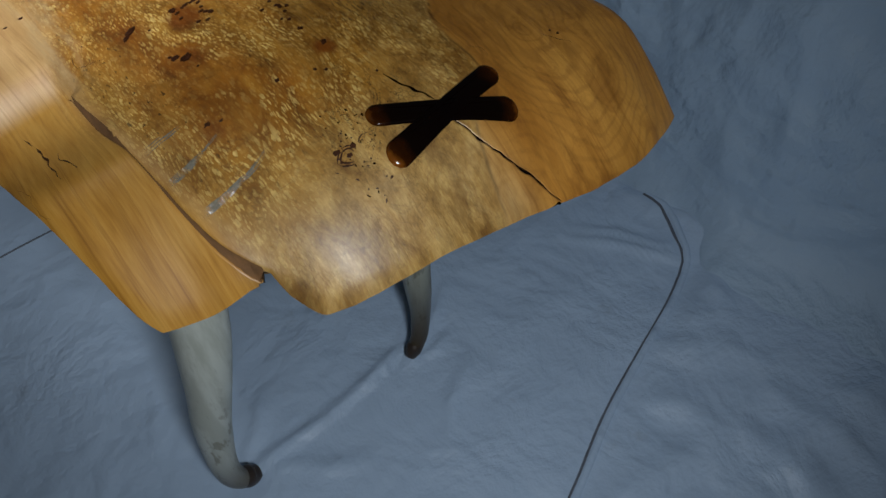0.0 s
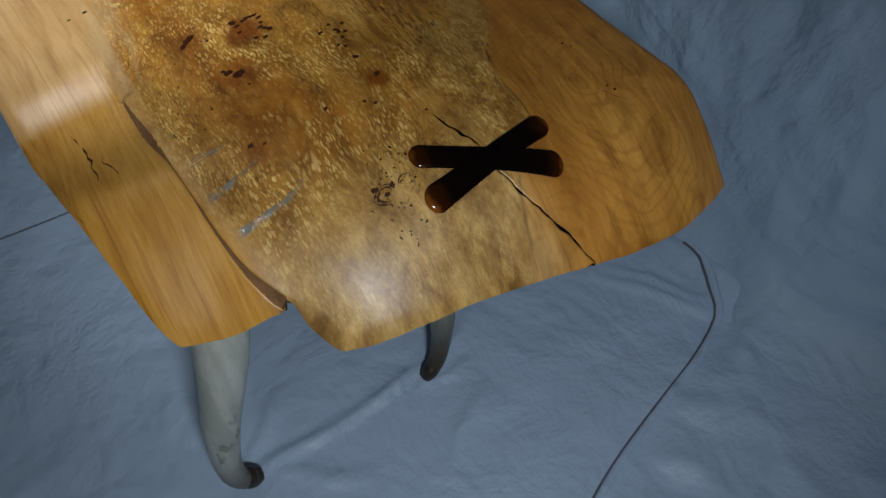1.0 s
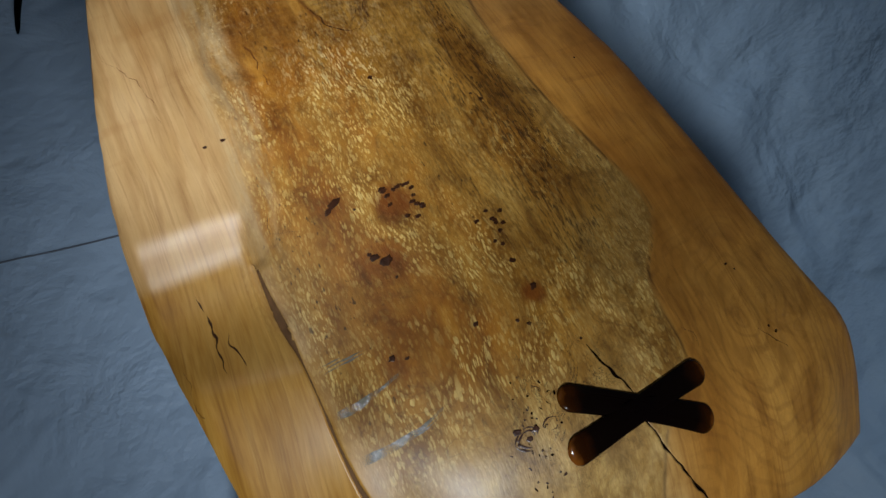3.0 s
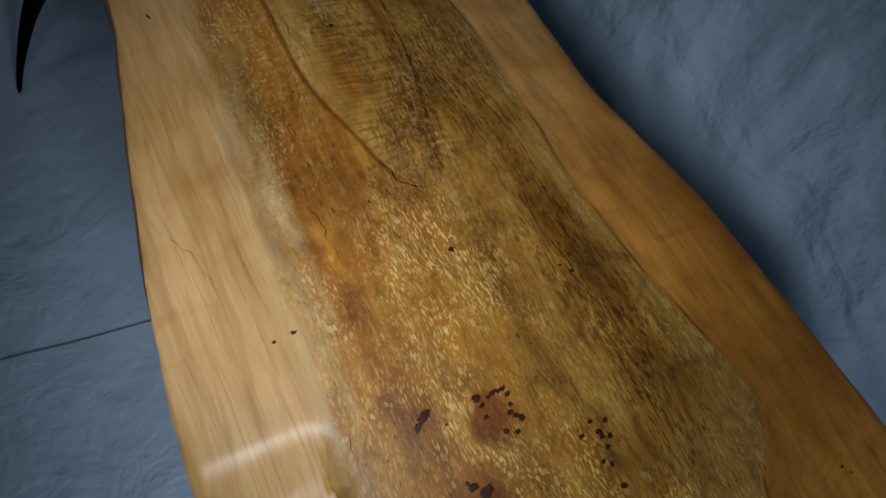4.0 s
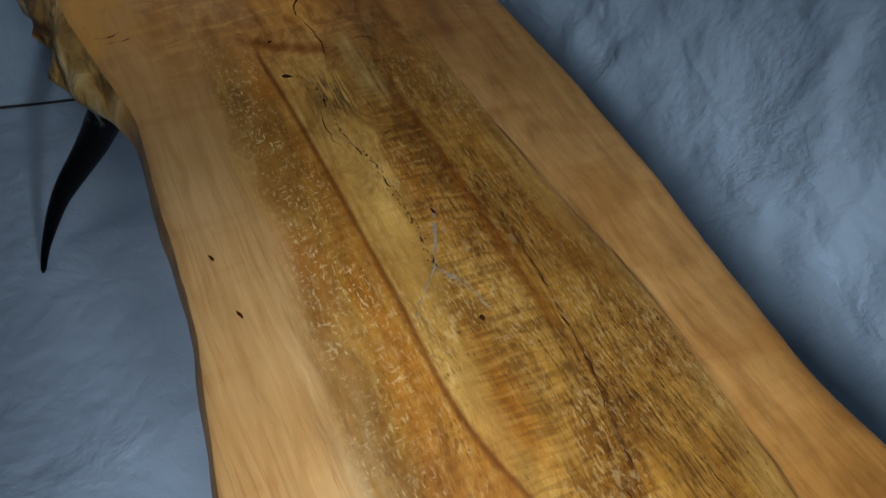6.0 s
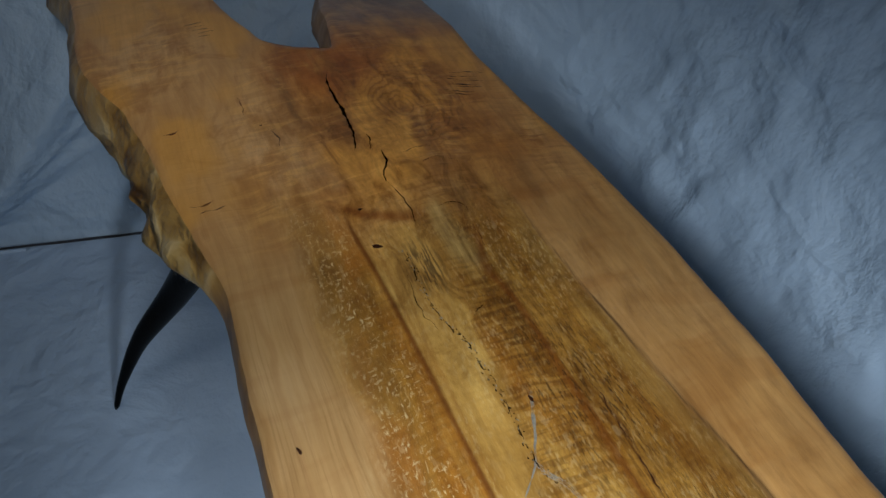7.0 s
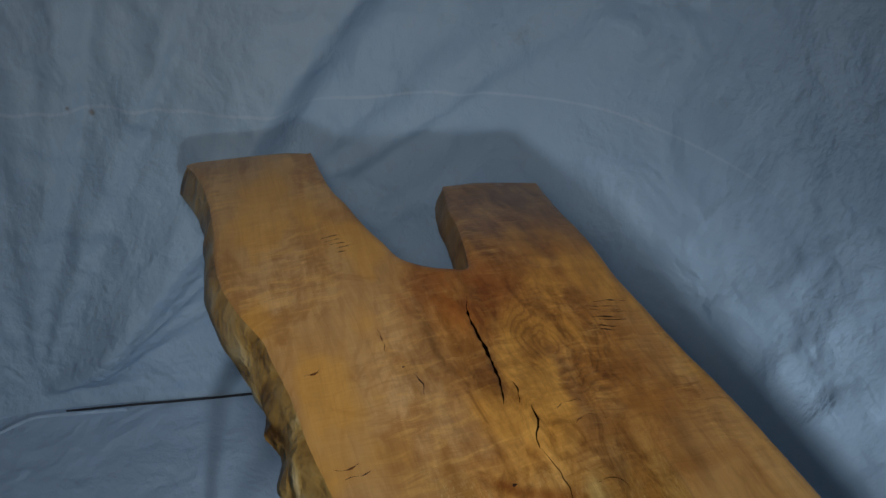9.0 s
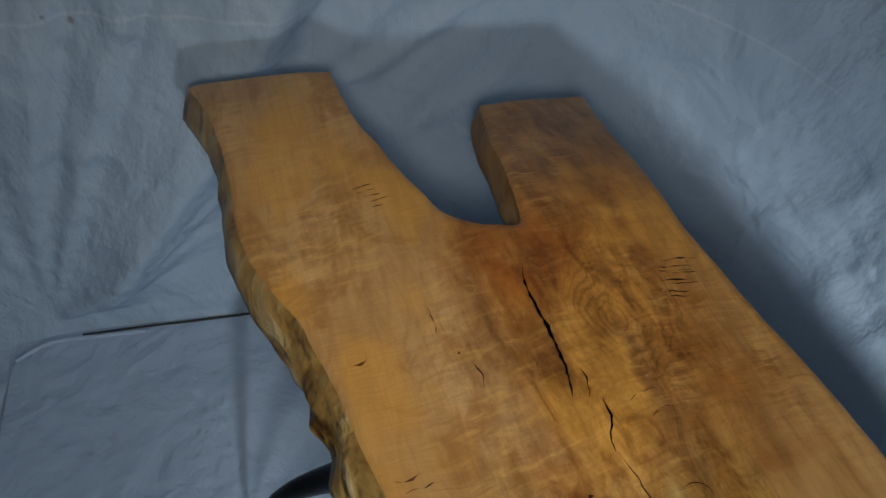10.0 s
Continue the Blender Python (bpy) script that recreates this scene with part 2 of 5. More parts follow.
    # cross ripples inside the vee and over the middle
    rip = m.noise(m.scaled(34, 235, 0, bent), 1, 2, 0.5)
    rip_zone = m.math("MAXIMUM", m.mul(in_vee, m.step(m.add(x, jitter), 0.05, 0.03)), m.mul(mid, 0.35))
    rip_zone = m.mul(rip_zone, m.math("SUBTRACT", 1.0, m.mul(in_pale, 0.85)))
    ochre = m.mix(m.mul(m.mul(m.step(rip, 0.49, 0.60), rip_zone), 0.42), ochre, (0.15, 0.064, 0.012))
    ochre = m.mix(m.mul(m.mul(m.step(rip, 0.47, 0.36), rip_zone), 0.35), ochre, (0.52, 0.33, 0.10))
    # the far side of the vee: a dark arc with fainter ones beside it
    vee2 = m.curve(y, 0.15, 1.6, ((0.15, -0.05), (0.59, -0.012), (0.6, 0.004), (0.612, 0.016), (0.632, 0.022), (0.669, 0.031), (0.719, 0.043), (0.778, 0.050), (0.865, 0.053), (1.0, 0.056), (1.6, 0.06)))
    off = m.add(m.math("SUBTRACT", x, vee2), m.mul(jitter, 0.45))
    reach = m.mul(m.step(y, 0.597, 0.606), m.step(y, 0.92, 0.80))
    nest = m.mul(m.step(m.math("SINE", m.mul(off, 950.0)), 0.1, 0.9), m.step(m.math("ABSOLUTE", m.add(off, 0.004)), 0.020, 0.006))
    bow = m.math("MAXIMUM", m.step(m.math("ABSOLUTE", off), 0.0026, 0.0006), m.mul(nest, 0.6))
    ochre = m.mix(m.mul(m.mul(m.mul(bow, reach), m.add(0.4, m.mul(m.step(dash, 0.42, 0.58), 0.6))), 0.75), ochre, (0.115, 0.042, 0.008))
    # pale smooth strip inside the border with the outer wood
    strip_r = m.mul(m.mul(m.step(m.add(dr, m.mul(jitter, 2.0)), m.add(0.026, m.mul(m.step(y, 0.5, 0.42), 0.014)), 0.010), m.step(y, 0.29, 0.33)), m.step(dr, 0.0, 0.003))
    ochre = m.mix(m.mul(strip_r, 0.62), ochre, m.ramp(grain, (0.35, (0.30, 0.165, 0.040)), (0.6, (0.47, 0.30, 0.095))))
    # light flecks with dark gaps between
    fl = m.noise(m.scaled(520, 170, 0, bent, turn=-14), 1, 3, 0.55)
    fl2 = m.noise(m.scaled(230, 80, 0, bent, turn=22), 1, 3, 0.55)
    fl3 = m.noise(m.scaled(180, 330, 0, bent), 1, 3, 0.6)
    patch = m.step(m.noise(m.scaled(19, 12, 0), 1, 5, 0.65), 0.40, 0.60)
    fleck = m.mul(m.math("MAXIMUM", m.step(fl, 0.54, 0.63), m.mul(m.step(fl2, 0.57, 0.65), 0.9)), m.add(0.18, m.mul(patch, 0.82)))
    whites = m.mul(m.mul(m.math("MAXIMUM", m.mul(m.step(fl3, 0.585, 0.65), 0.7), m.step(fl, 0.60, 0.67)), m.step(m.math("ABSOLUTE", m.math("SUBTRACT", dl, 0.024)), 0.030, 0.012)), m.step(y, 0.5, 0.62))
    fleck = m.math("MAXIMUM", m.mul(fleck, m.add(0.35, m.mul(m.step(y, 0.62, 0.5), 0.65))), m.mul(whites, m.add(0.25, m.mul(patch, 0.6))))
    close = m.step(m.add(y, m.mul(warp, 2.0)), 0.66, 0.54)
    flecky = m.math("MAXIMUM", m.step(m.add(x, m.mul(jitter, 3.0)), 0.045, -0.005), m.step(y, 0.42, 0.35))
    ochre = m.mix(m.mul(m.mul(close, flecky), 0.45), ochre, m.ramp(blot, (0.36, (0.25, 0.098, 0.010)), (0.5, (0.38, 0.185, 0.026)), (0.64, (0.47, 0.275, 0.058))))
    cell = m.voronoi(m.scaled(500, 150, 0, m.shift(m.co, slow, 0.07), turn=-14), 1.0)
    cell2 = m.voronoi(m.scaled(600, 200, 0, m.shift(m.co, slow, 0.08), turn=9), 1.0)
    rice = m.math("MAXIMUM", m.step(m.add(cell, m.mul(m.math("SUBTRACT", fl2, 0.5), 1.5)), 0.36, 0.24), m.mul(m.step(m.add(cell2, m.mul(m.math("SUBTRACT", fl, 0.5), 1.5)), 0.34, 0.22), 0.8))
    rice = m.mul(m.mul(rice, m.mul(flecky, m.add(0.25, m.mul(patch, 0.75)))), close)
    fleck = m.math("MAXIMUM", m.mul(fleck, m.math("SUBTRACT", 1.0, m.mul(close, 0.6))), rice)
    beige = m.mul(m.mul(m.step(dl, 0.034, 0.016), m.step(y, 0.50, 0.60)), m.math("SUBTRACT", 1.0, m.mul(upper_zone(m, y), 0.6)))
    ochre = m.mix(m.mul(beige, 0.5), ochre, m.ramp(body, (0.36, (0.27, 0.150, 0.045)), (0.6, (0.47, 0.30, 0.115))))
    ochre = m.mix(m.mul(fleck, 0.85), ochre, m.mix(m.step(y, 0.5, 0.62), (0.76, 0.57, 0.215), (0.72, 0.59, 0.33)))
    upper = m.step(m.add(y, m.mul(warp, 2.0)), 0.72, 0.84)
    calm = m.math("SUBTRACT", 1.0, m.mul(upper, 0.85))
    gap = m.mul(m.math("MAXIMUM", m.step(fl, 0.44, 0.36), m.step(fl2, 0.42, 0.34)), m.add(0.2, m.mul(patch, 0.6)))
    ochre = m.mix(m.mul(m.mul(m.mul(gap, calm), m.math("SUBTRACT", 1.0, m.mul(close, 0.6))), 0.6), ochre, (0.10, 0.040, 0.008))
    pit = m.mul(m.step(m.noise(m.scaled(300, 130, 0, bent), 1, 3), 0.62, 0.70), m.step(blot, 0.42, 0.58))
    ochre = m.mix(m.mul(m.mul(pit, calm), 0.8), ochre, (0.045, 0.02, 0.007))
    # paler mottled wood at the near end
    end = m.step(m.math("SUBTRACT", m.add(y, m.mul(warp, 2.0)), m.mul(m.step(x, 0.02, 0.08), 0.11)), 0.335, 0.27)
    mottle = m.ramp(m.noise(m.scaled(70, 58, 0, bent), 1, 6, 0.68, 0.5), (0.34, (0.20, 0.100, 0.020)), (0.48, (0.40, 0.235, 0.062)), (0.64, (0.56, 0.39, 0.145)))
    ochre = m.mix(m.mul(end, m.add(0.62, m.mul(m.step(x, 0.02, 0.06), -0.24))), ochre, mottle)
    ochre = m.mix(m.mul(m.mul(veins, nearness), 0.32), ochre, (0.11, 0.046, 0.012))
    # rusty halos round the big knots
    halo = 0.0
    for kx, ky, r in ((-0.059, 0.413, 0.020), (-0.072, 0.461, 0.018), (0.017, 0.36, 0.010), (-0.074, 0.35, 0.012), (-0.034, 0.447, 0.018)):
        q = m.math("SQRT", m.add(m.math("POWER", m.math("SUBTRACT", xw, kx), 2.0), m.math("POWER", m.math("SUBTRACT", y, ky), 2.0)))
        halo = m.math("MAXIMUM", m.step(m.add(q, m.mul(jitter, 2.2)), r, r * 0.35), halo)
    ochre = m.mix(m.mul(m.mul(halo, m.step(body, 0.7, 0.45)), 0.85), ochre, (0.20, 0.058, 0.005))
    # the dark edge line of the heart
    line = m.mul(m.step(m.math("ABSOLUTE", dr), 0.0026, 0.0), m.mul(m.step(y, 1.1, 0.9), m.step(grain, 0.4, 0.6)))
    vline = m.mul(m.step(m.math("ABSOLUTE", m.math("SUBTRACT", x, vee)), 0.0034, 0.0), m.mul(m.step(y, 0.60, 0.63), m.step(y, 1.06, 1.0)))
    # far end: browner, cloudy, reddish at the fork
    knotty = m.noise(m.scaled(20, 11, 0, bent), 1.3, 6, 0.62, 0.6)
    brown = m.ramp(knotty, (0.3, (0.125, 0.050, 0.012)), (0.46, (0.29, 0.125, 0.022)), (0.58, (0.42, 0.205, 0.042)), (0.72, (0.54, 0.305, 0.075)))
    brown = m.mix(m.mul(m.step(m.noise(m.scaled(80, 60, 0, bent), 1, 5), 0.50, 0.68), 0.4), brown, (0.46, 0.27, 0.095))
    rx = m.math("SQRT", m.add(m.math("POWER", m.math("SUBTRACT", xw, 0.05), 2.0), m.mul(m.math("POWER", m.math("SUBTRACT", y, 1.148), 2.0), 0.8)))
    arcs = m.mul(m.step(m.math("SINE", m.mul(m.add(rx, m.add(m.mul(jitter, 3.4), m.mul(warp, 2.2))), 820.0)), 0.0, 1.0), m.step(rx, 0.085, 0.03))
    brown = m.mix(m.mul(m.mul(arcs, m.step(cloud, 0.36, 0.5)), 0.5), brown, (0.13, 0.055, 0.015))
    farm = m.mul(far, m.mul(m.step(m.add(x, m.mul(warp, 2.0)), -0.085, -0.02), m.step(m.math("SUBTRACT", 0.14, xw), -0.02, 0.05)))
    fork = m.math("SQRT", m.add(m.math("POWER", m.add(xw, 0.005), 2.0), m.math("POWER", m.math("SUBTRACT", y, 1.225), 2.0)))
    stain = m.noise(m.scaled(17, 9, 0, bent), 1, 6, 0.64, 0.7)
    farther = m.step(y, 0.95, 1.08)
    outer = m.mix(m.mul(m.mul(m.step(stain, 0.48, 0.62), farther), 0.6), outer, (0.31, 0.142, 0.028))
    outer = m.mix(m.mul(m.mul(m.step(knot_cloud(m, bent), 0.56, 0.68), farther), 0.15), outer, (0.17, 0.068, 0.016))
    outer = m.mix(m.mul(m.mul(m.step(curl, 0.56, 0.7), farther), 0.25), outer, (0.58, 0.36, 0.13))
    colour = m.mix(burl, outer, ochre)
    colour = m.mix(m.mul(farm, 0.8), colour, brown)
    figure = m.noise(m.scaled(85, 17, 0, bent), 1, 6, 0.7, 0.9)
    fiddle = m.noise(m.scaled(40, 230, 0, bent), 1, 3, 0.55, 0.5)
    show = m.mul(m.mul(farther, m.add(0.5, m.mul(m.step(x, -0.05, 0.01), 0.5))), m.add(0.35, m.mul(m.step(cloud, 0.42, 0.6), 0.65)))
    colour = m.mix(m.mul(m.mul(m.step(figure, 0.50, 0.66), show), 0.28), colour, (0.19, 0.078, 0.018))
    colour = m.mix(m.mul(m.mul(m.step(figure, 0.47, 0.36), show), 0.34), colour, (0.60, 0.36, 0.115))
    colour = m.mix(m.mul(m.mul(m.step(fiddle, 0.52, 0.64), m.mul(show, m.step(x, -0.06, 0.02))), 0.5), colour, (0.18, 0.072, 0.016))
    curly = m.noise(m.scaled(30, 120, 0, bent), 1, 4, 0.6, 0.8)
    colour = m.mix(m.mul(m.mul(m.step(curly, 0.50, 0.64), farther), m.mul(m.step(cloud, 0.40, 0.56), 0.4)), colour, (0.66, 0.42, 0.14))
    colour = m.mix(m.mul(m.mul(m.step(curly, 0.48, 0.36), farther), m.mul(m.step(cloud, 0.40, 0.56), 0.22)), colour, (0.27, 0.115, 0.022))
    warm = m.step(m.noise(m.scaled(12, 7, 0, bent), 1, 3), 0.48, 0.62)
    colour = m.mix(m.mul(m.mul(warm, farther), 0.6), colour, (0.60, 0.335, 0.075))
    colour = m.mix(m.mul(m.mul(m.mul(arcs, m.step(x, -0.02, 0.02)), m.mul(m.step(stain, 0.38, 0.56), m.step(y, 1.10, 1.16))), 0.34), colour, (0.20, 0.085, 0.020))
    colour = m.mix(m.mul(m.mul(m.step(fork, 0.075, 0.015), m.step(stain, 0.36, 0.54)), 0.7), colour, (0.34, 0.115, 0.020))
    colour = m.mix(m.mul(line, 0.7), colour, (0.07, 0.028, 0.009))
    colour = m.mix(m.mul(vline, 0.75), colour, (0.17, 0.055, 0.008))
    second = m.curve(y, 0.15, 1.6, ((0.15, 0.045), (0.70, 0.042), (0.77, 0.039), (0.86, 0.038), (0.925, 0.036), (0.957, 0.030), (0.975, 0.036), (1.0, 0.041), (1.6, 0.045)))
    off2 = m.math("ABSOLUTE", m.add(m.math("SUBTRACT", x, second), m.mul(jitter, 0.5)))
    rline = m.mul(m.step(off2, 0.0055, 0.0), m.mul(m.step(y, 0.70, 0.78), m.step(y, 1.01, 0.98)))
    colour = m.mix(m.mul(rline, 0.6), colour, (0.22, 0.072, 0.008))
    # an orange arc where the heart ends, and a pale knot beyond it
    sag = m.add(1.014, m.mul(m.math("POWER", m.math("SUBTRACT", x, 0.008), 2.0), 9.0))
    off3 = m.math("ABSOLUTE", m.add(m.math("SUBTRACT", y, sag), m.mul(jitter, 0.8)))
    arc = m.mul(m.mul(m.step(off3, 0.010, 0.0005), m.step(stain, 0.40, 0.58)), m.mul(m.step(x, -0.062, -0.045), m.step(x, 0.03, 0.01)))
    colour = m.mix(m.mul(arc, 0.75), colour, (0.22, 0.070, 0.010))
    eye = m.math("SQRT", m.add(m.math("POWER", m.mul(m.math("SUBTRACT", xw, 0.021), 2.4), 2.0), m.math("POWER", m.mul(m.math("SUBTRACT", y, 0.99), 0.6), 2.0)))
    colour = m.mix(m.mul(m.step(m.add(eye, m.mul(m.math("SUBTRACT", stain, 0.5), 0.06)), 0.030, 0.006), 0.62), colour, m.ramp(grain, (0.35, (0.33, 0.225, 0.08)), (0.6, (0.55, 0.41, 0.17))))
    soot = m.math("SQRT", m.add(m.math("POWER", m.math("SUBTRACT", xw, -0.012), 2.0), m.mul(m.math("POWER", m.math("SUBTRACT", y, 0.968), 2.0), 0.35)))
    colour = m.mix(m.mul(m.mul(m.step(soot, 0.020, 0.006), m.step(dash, 0.44, 0.56)), 0.7), colour, (0.06, 0.034, 0.016))
    # an amber stain that runs down the heart past the knots
    run = m.curve(y, 0.15, 1.6, ((0.15, 0.0), (0.30, -0.028), (0.36, -0.045), (0.41, -0.060), (0.46, -0.073), (0.52, -0.080), (0.60, -0.078), (0.70, -0.068), (1.6, -0.06)))
    reach = m.add(0.016, m.mul(m.step(y, 0.48, 0.36), 0.026))
    glow = m.math("DIVIDE", m.math("ABSOLUTE", m.add(m.math("SUBTRACT", x, run), m.mul(warp, 1.6))), reach)
    glow = m.mul(m.step(m.add(glow, m.mul(m.math("SUBTRACT", blot, 0.5), 1.6)), 1.1, 0.2), m.mul(m.step(y, 0.29, 0.35), m.step(y, 0.74, 0.62)))
    glow = m.mul(glow, m.math("SUBTRACT", 1.0, m.mul(rice, 0.9)))
    colour = m.mix(m.mul(glow, 0.62), colour, m.ramp(m.noise(m.scaled(60, 22, 0, bent), 1, 5, 0.65), (0.34, (0.15, 0.046, 0.004)), (0.5, (0.30, 0.110, 0.010)), (0.66, (0.44, 0.21, 0.03))))
    # greyish sapwood strip along the border of the heart
    strip_l = m.mul(m.step(m.math("ABSOLUTE", m.math("SUBTRACT", dl, 0.006)), 0.020, 0.006), m.mul(m.step(y, 0.42, 0.46), m.step(y, 0.80, 0.68)))
    colour = m.mix(m.mul(m.mul(strip_l, m.step(m.noise(m.scaled(110, 16, 0, bent), 1, 5, 0.65), 0.40, 0.60)), 0.55), colour, (0.47, 0.355, 0.20))
    # grey mottling of the near end, with thin black threads near the inlay
    smoke = m.noise(m.scaled(42, 34, 0, bent), 1, 6, 0.7, 0.6)
    zone = m.mul(m.step(m.add(y, m.mul(warp, 3.0)), 0.335, 0.26), m.step(m.add(x, m.mul(warp, 2.0)), 0.085, 0.045))
    zone = m.mul(zone, m.step(dl, 0.0, 0.006))
    colour = m.mix(m.mul(zone, 0.45), colour, m.ramp(smoke, (0.34, (0.135, 0.082, 0.032)), (0.48, (0.36, 0.245, 0.095)), (0.66, (0.55, 0.42, 0.20))))
    thread = m.math("ABSOLUTE", m.math("SUBTRACT", m.noise(m.scaled(90, 80, 0, bent), 1, 5, 0.7, 1.2), 0.5))
    inlay_near = m.math("SQRT", m.add(m.math("POWER", m.math("SUBTRACT", x, 0.01), 2.0), m.math("POWER", m.math("SUBTRACT", y, 0.298), 2.0)))
    speck = m.mul(m.step(thread, 0.018, 0.002), m.mul(m.step(inlay_near, 0.062, 0.018), m.step(smoke, 0.58, 0.44)))
    colour = m.mix(m.mul(speck, 0.85), colour, (0.022, 0.012, 0.006))
    # fine black dashes of spalting on the streaky side
    tick = m.noise(m.scaled(640, 95, 0, bent), 1, 3, 0.6)
    tick_zone = m.mul(m.mul(m.step(m.add(x, m.mul(warp, 2.0)), 0.0, 0.03), m.step(dr, 0.006, 0.03)), m.mul(m.step(y, 0.34, 0.40), m.step(y, 0.96, 0.84)))
    colour = m.mix(m.mul(m.mul(m.step(tick, 0.545, 0.60), tick_zone), m.add(0.18, m.mul(m.step(blot, 0.40, 0.60), 0.50))), colour, (0.05, 0.022, 0.007))
    # orange brown outer wood on the far side of the heart, with soft darker clouds
    far_side = m.mul(m.step(dr, 0.0, -0.004), m.step(x, 0.04, 0.08))
    tawny = m.ramp(m.noise(m.scaled(20, 9, 0, bent), 1, 5, 0.62, 0.4), (0.32, (0.84, 0.75, 0.62)), (0.5, (1.04, 0.98, 0.88)), (0.68, (1.14, 1.10, 1.02)))
    colour = m.mix(m.mul(far_side, m.add(0.9, m.mul(m.step(y, 0.75, 0.95), -0.5))), colour, m.mix(1.0, colour, tawny, "MULTIPLY"))
    # dull grey brown on the two prongs
    dull = m.mul(m.step(m.add(y, m.mul(warp, 4.0)), 1.26, 1.42), m.add(0.10, m.mul(m.step(x, -0.02, 0.06), 0.55)))
    colour = m.mix(dull, colour, m.ramp(knotty, (0.32, (0.12, 0.062, 0.022)), (0.5, (0.27, 0.150, 0.055)), (0.7, (0.40, 0.245, 0.10))))
    # uneven depth of tone at two sizes
    deep1 = m.ramp(m.noise(m.scaled(9, 4.5, 0, bent), 1, 4, 0.6), (0.30, (0.74, 0.70, 0.66)), (0.48, (0.97, 0.96, 0.94)), (0.66, (1.12, 1.12, 1.12)))
    deep2 = m.ramp(m.noise(m.scaled(70, 20, 0, bent), 1, 5, 0.65, 0.3), (0.34, (0.74, 0.70, 0.66)), (0.5, (0.98, 0.97, 0.96)), (0.66, (1.10, 1.10, 1.10)))
    tone_depth = m.add(0.18, m.mul(m.step(dl, -0.01, 0.01), 0.6))
    colour = m.mix(tone_depth, colour, m.mix(1.0, deep1, deep2, "MULTIPLY"), "MULTIPLY")
    band = m.noise(m.scaled(85, 7, 0, bent), 1, 5, 0.66)
    softer = m.mul(m.math("SUBTRACT", 1.0, m.mul(m.step(y, 0.8, 1.0), 0.75)), m.math("SUBTRACT", 0.5, m.mul(m.step(x, 0.05, 0.09), 0.25)))
    colour = m.mix(m.mul(inv(heart), softer), colour, m.mix(1.0, colour, m.ramp(band, (0.34, (0.66, 0.55, 0.42)), (0.48, (0.97, 0.94, 0.90)), (0.62, (1.12, 1.12, 1.14))), "MULTIPLY"))
    # crisp long pores of the plain outer wood
    pore = m.noise(m.scaled(430, 7, 0, bent), 1, 5, 0.7)
    plainwood = m.mul(m.math("SUBTRACT", 1.0, m.mul(heart, inv(far))), m.math("SUBTRACT", 1.0, m.mul(m.step(y, 0.8, 1.05), 0.6)))
    plainwood = m.mul(plainwood, m.math("SUBTRACT", 1.0, m.mul(m.mul(m.step(x, 0.05, 0.09), m.step(y, 0.5, 0.7)), 0.55)))
    colour = m.mix(m.mul(m.mul(m.step(pore, 0.53, 0.63), plainwood), 0.34), colour, m.mix(1.0, colour, (0.55, 0.42, 0.30), "MULTIPLY"))
    colour = m.mix(m.mul(m.mul(m.step(pore, 0.47, 0.36), plainwood), 0.22), colour, m.mix(1.0, colour, (1.22, 1.24, 1.28), "MULTIPLY"))
    # soft cross bands on the plain side, clotted brown over the far heart
    sway = m.noise(m.scaled(5, 30, 0, bent), 1, 3, 0.5, 0.4)
    colour = m.mix(m.mul(m.mul(m.step(sway, 0.50, 0.62), m.mul(m.step(x, 0.05, 0.10), m.step(y, 0.5, 0.7))), 0.4), colour, m.mix(1.0, colour, (0.82, 0.70, 0.56), "MULTIPLY"))
    clot = m.noise(m.scaled(48, 24, 0, bent), 1, 6, 0.7, 0.8)
    clotted = m.mul(m.mul(m.step(m.add(x, m.mul(warp, 2.0)), -0.075, -0.03), m.step(m.add(x, m.mul(warp, 2.0)), 0.11, 0.07)), m.mul(m.step(y, 0.78, 0.92), m.step(y, 1.30, 1.18)))
    colour = m.mix(m.mul(clotted, 0.75), colour, m.mix(1.0, colour, m.ramp(clot, (0.36, (0.52, 0.40, 0.26)), (0.48, (0.92, 0.86, 0.76)), (0.60, (1.16, 1.15, 1.12))), "MULTIPLY"))
    murk = m.noise(m.scaled(40, 26, 0, bent), 1, 6, 0.72, 0.5)
    colour = m.mix(m.mul(m.mul(burl, m.step(y, 0.74, 0.58)), 0.6), colour, m.mix(1.0, colour, m.ramp(murk, (0.38, (0.48, 0.38, 0.26)), (0.48, (0.90, 0.85, 0.76)), (0.60, (1.16, 1.15, 1.14))), "MULTIPLY"))
    rough = m.add(0.30, m.mul(m.noise(m.scaled(120, 30, 0), 1, 3), 0.2))
    deep = m.t.nodes.new("ShaderNodeGamma")
    m.put(deep.inputs[0], colour)
    deep.inputs[1].default_value = 1.15
    colour = m.mix(1.0, deep.outputs[0], (1.08, 1.11, 1.18), "MULTIPLY")
    # far end lightened in the colour to make up for light missing there
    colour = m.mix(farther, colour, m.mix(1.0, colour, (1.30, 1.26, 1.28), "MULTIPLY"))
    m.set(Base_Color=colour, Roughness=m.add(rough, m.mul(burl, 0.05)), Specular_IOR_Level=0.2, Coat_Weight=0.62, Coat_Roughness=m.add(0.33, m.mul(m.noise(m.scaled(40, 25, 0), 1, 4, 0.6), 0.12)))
    h = m.add(m.mul(fine, 0.14), m.add(m.mul(m.mul(fl, burl), 1.0), m.add(m.mul(cloud, 1.2), m.mul(m.mul(fiddle, farther), 0.9))))
    m.bump(h, 0.4, 0.0011)
    return m.mat


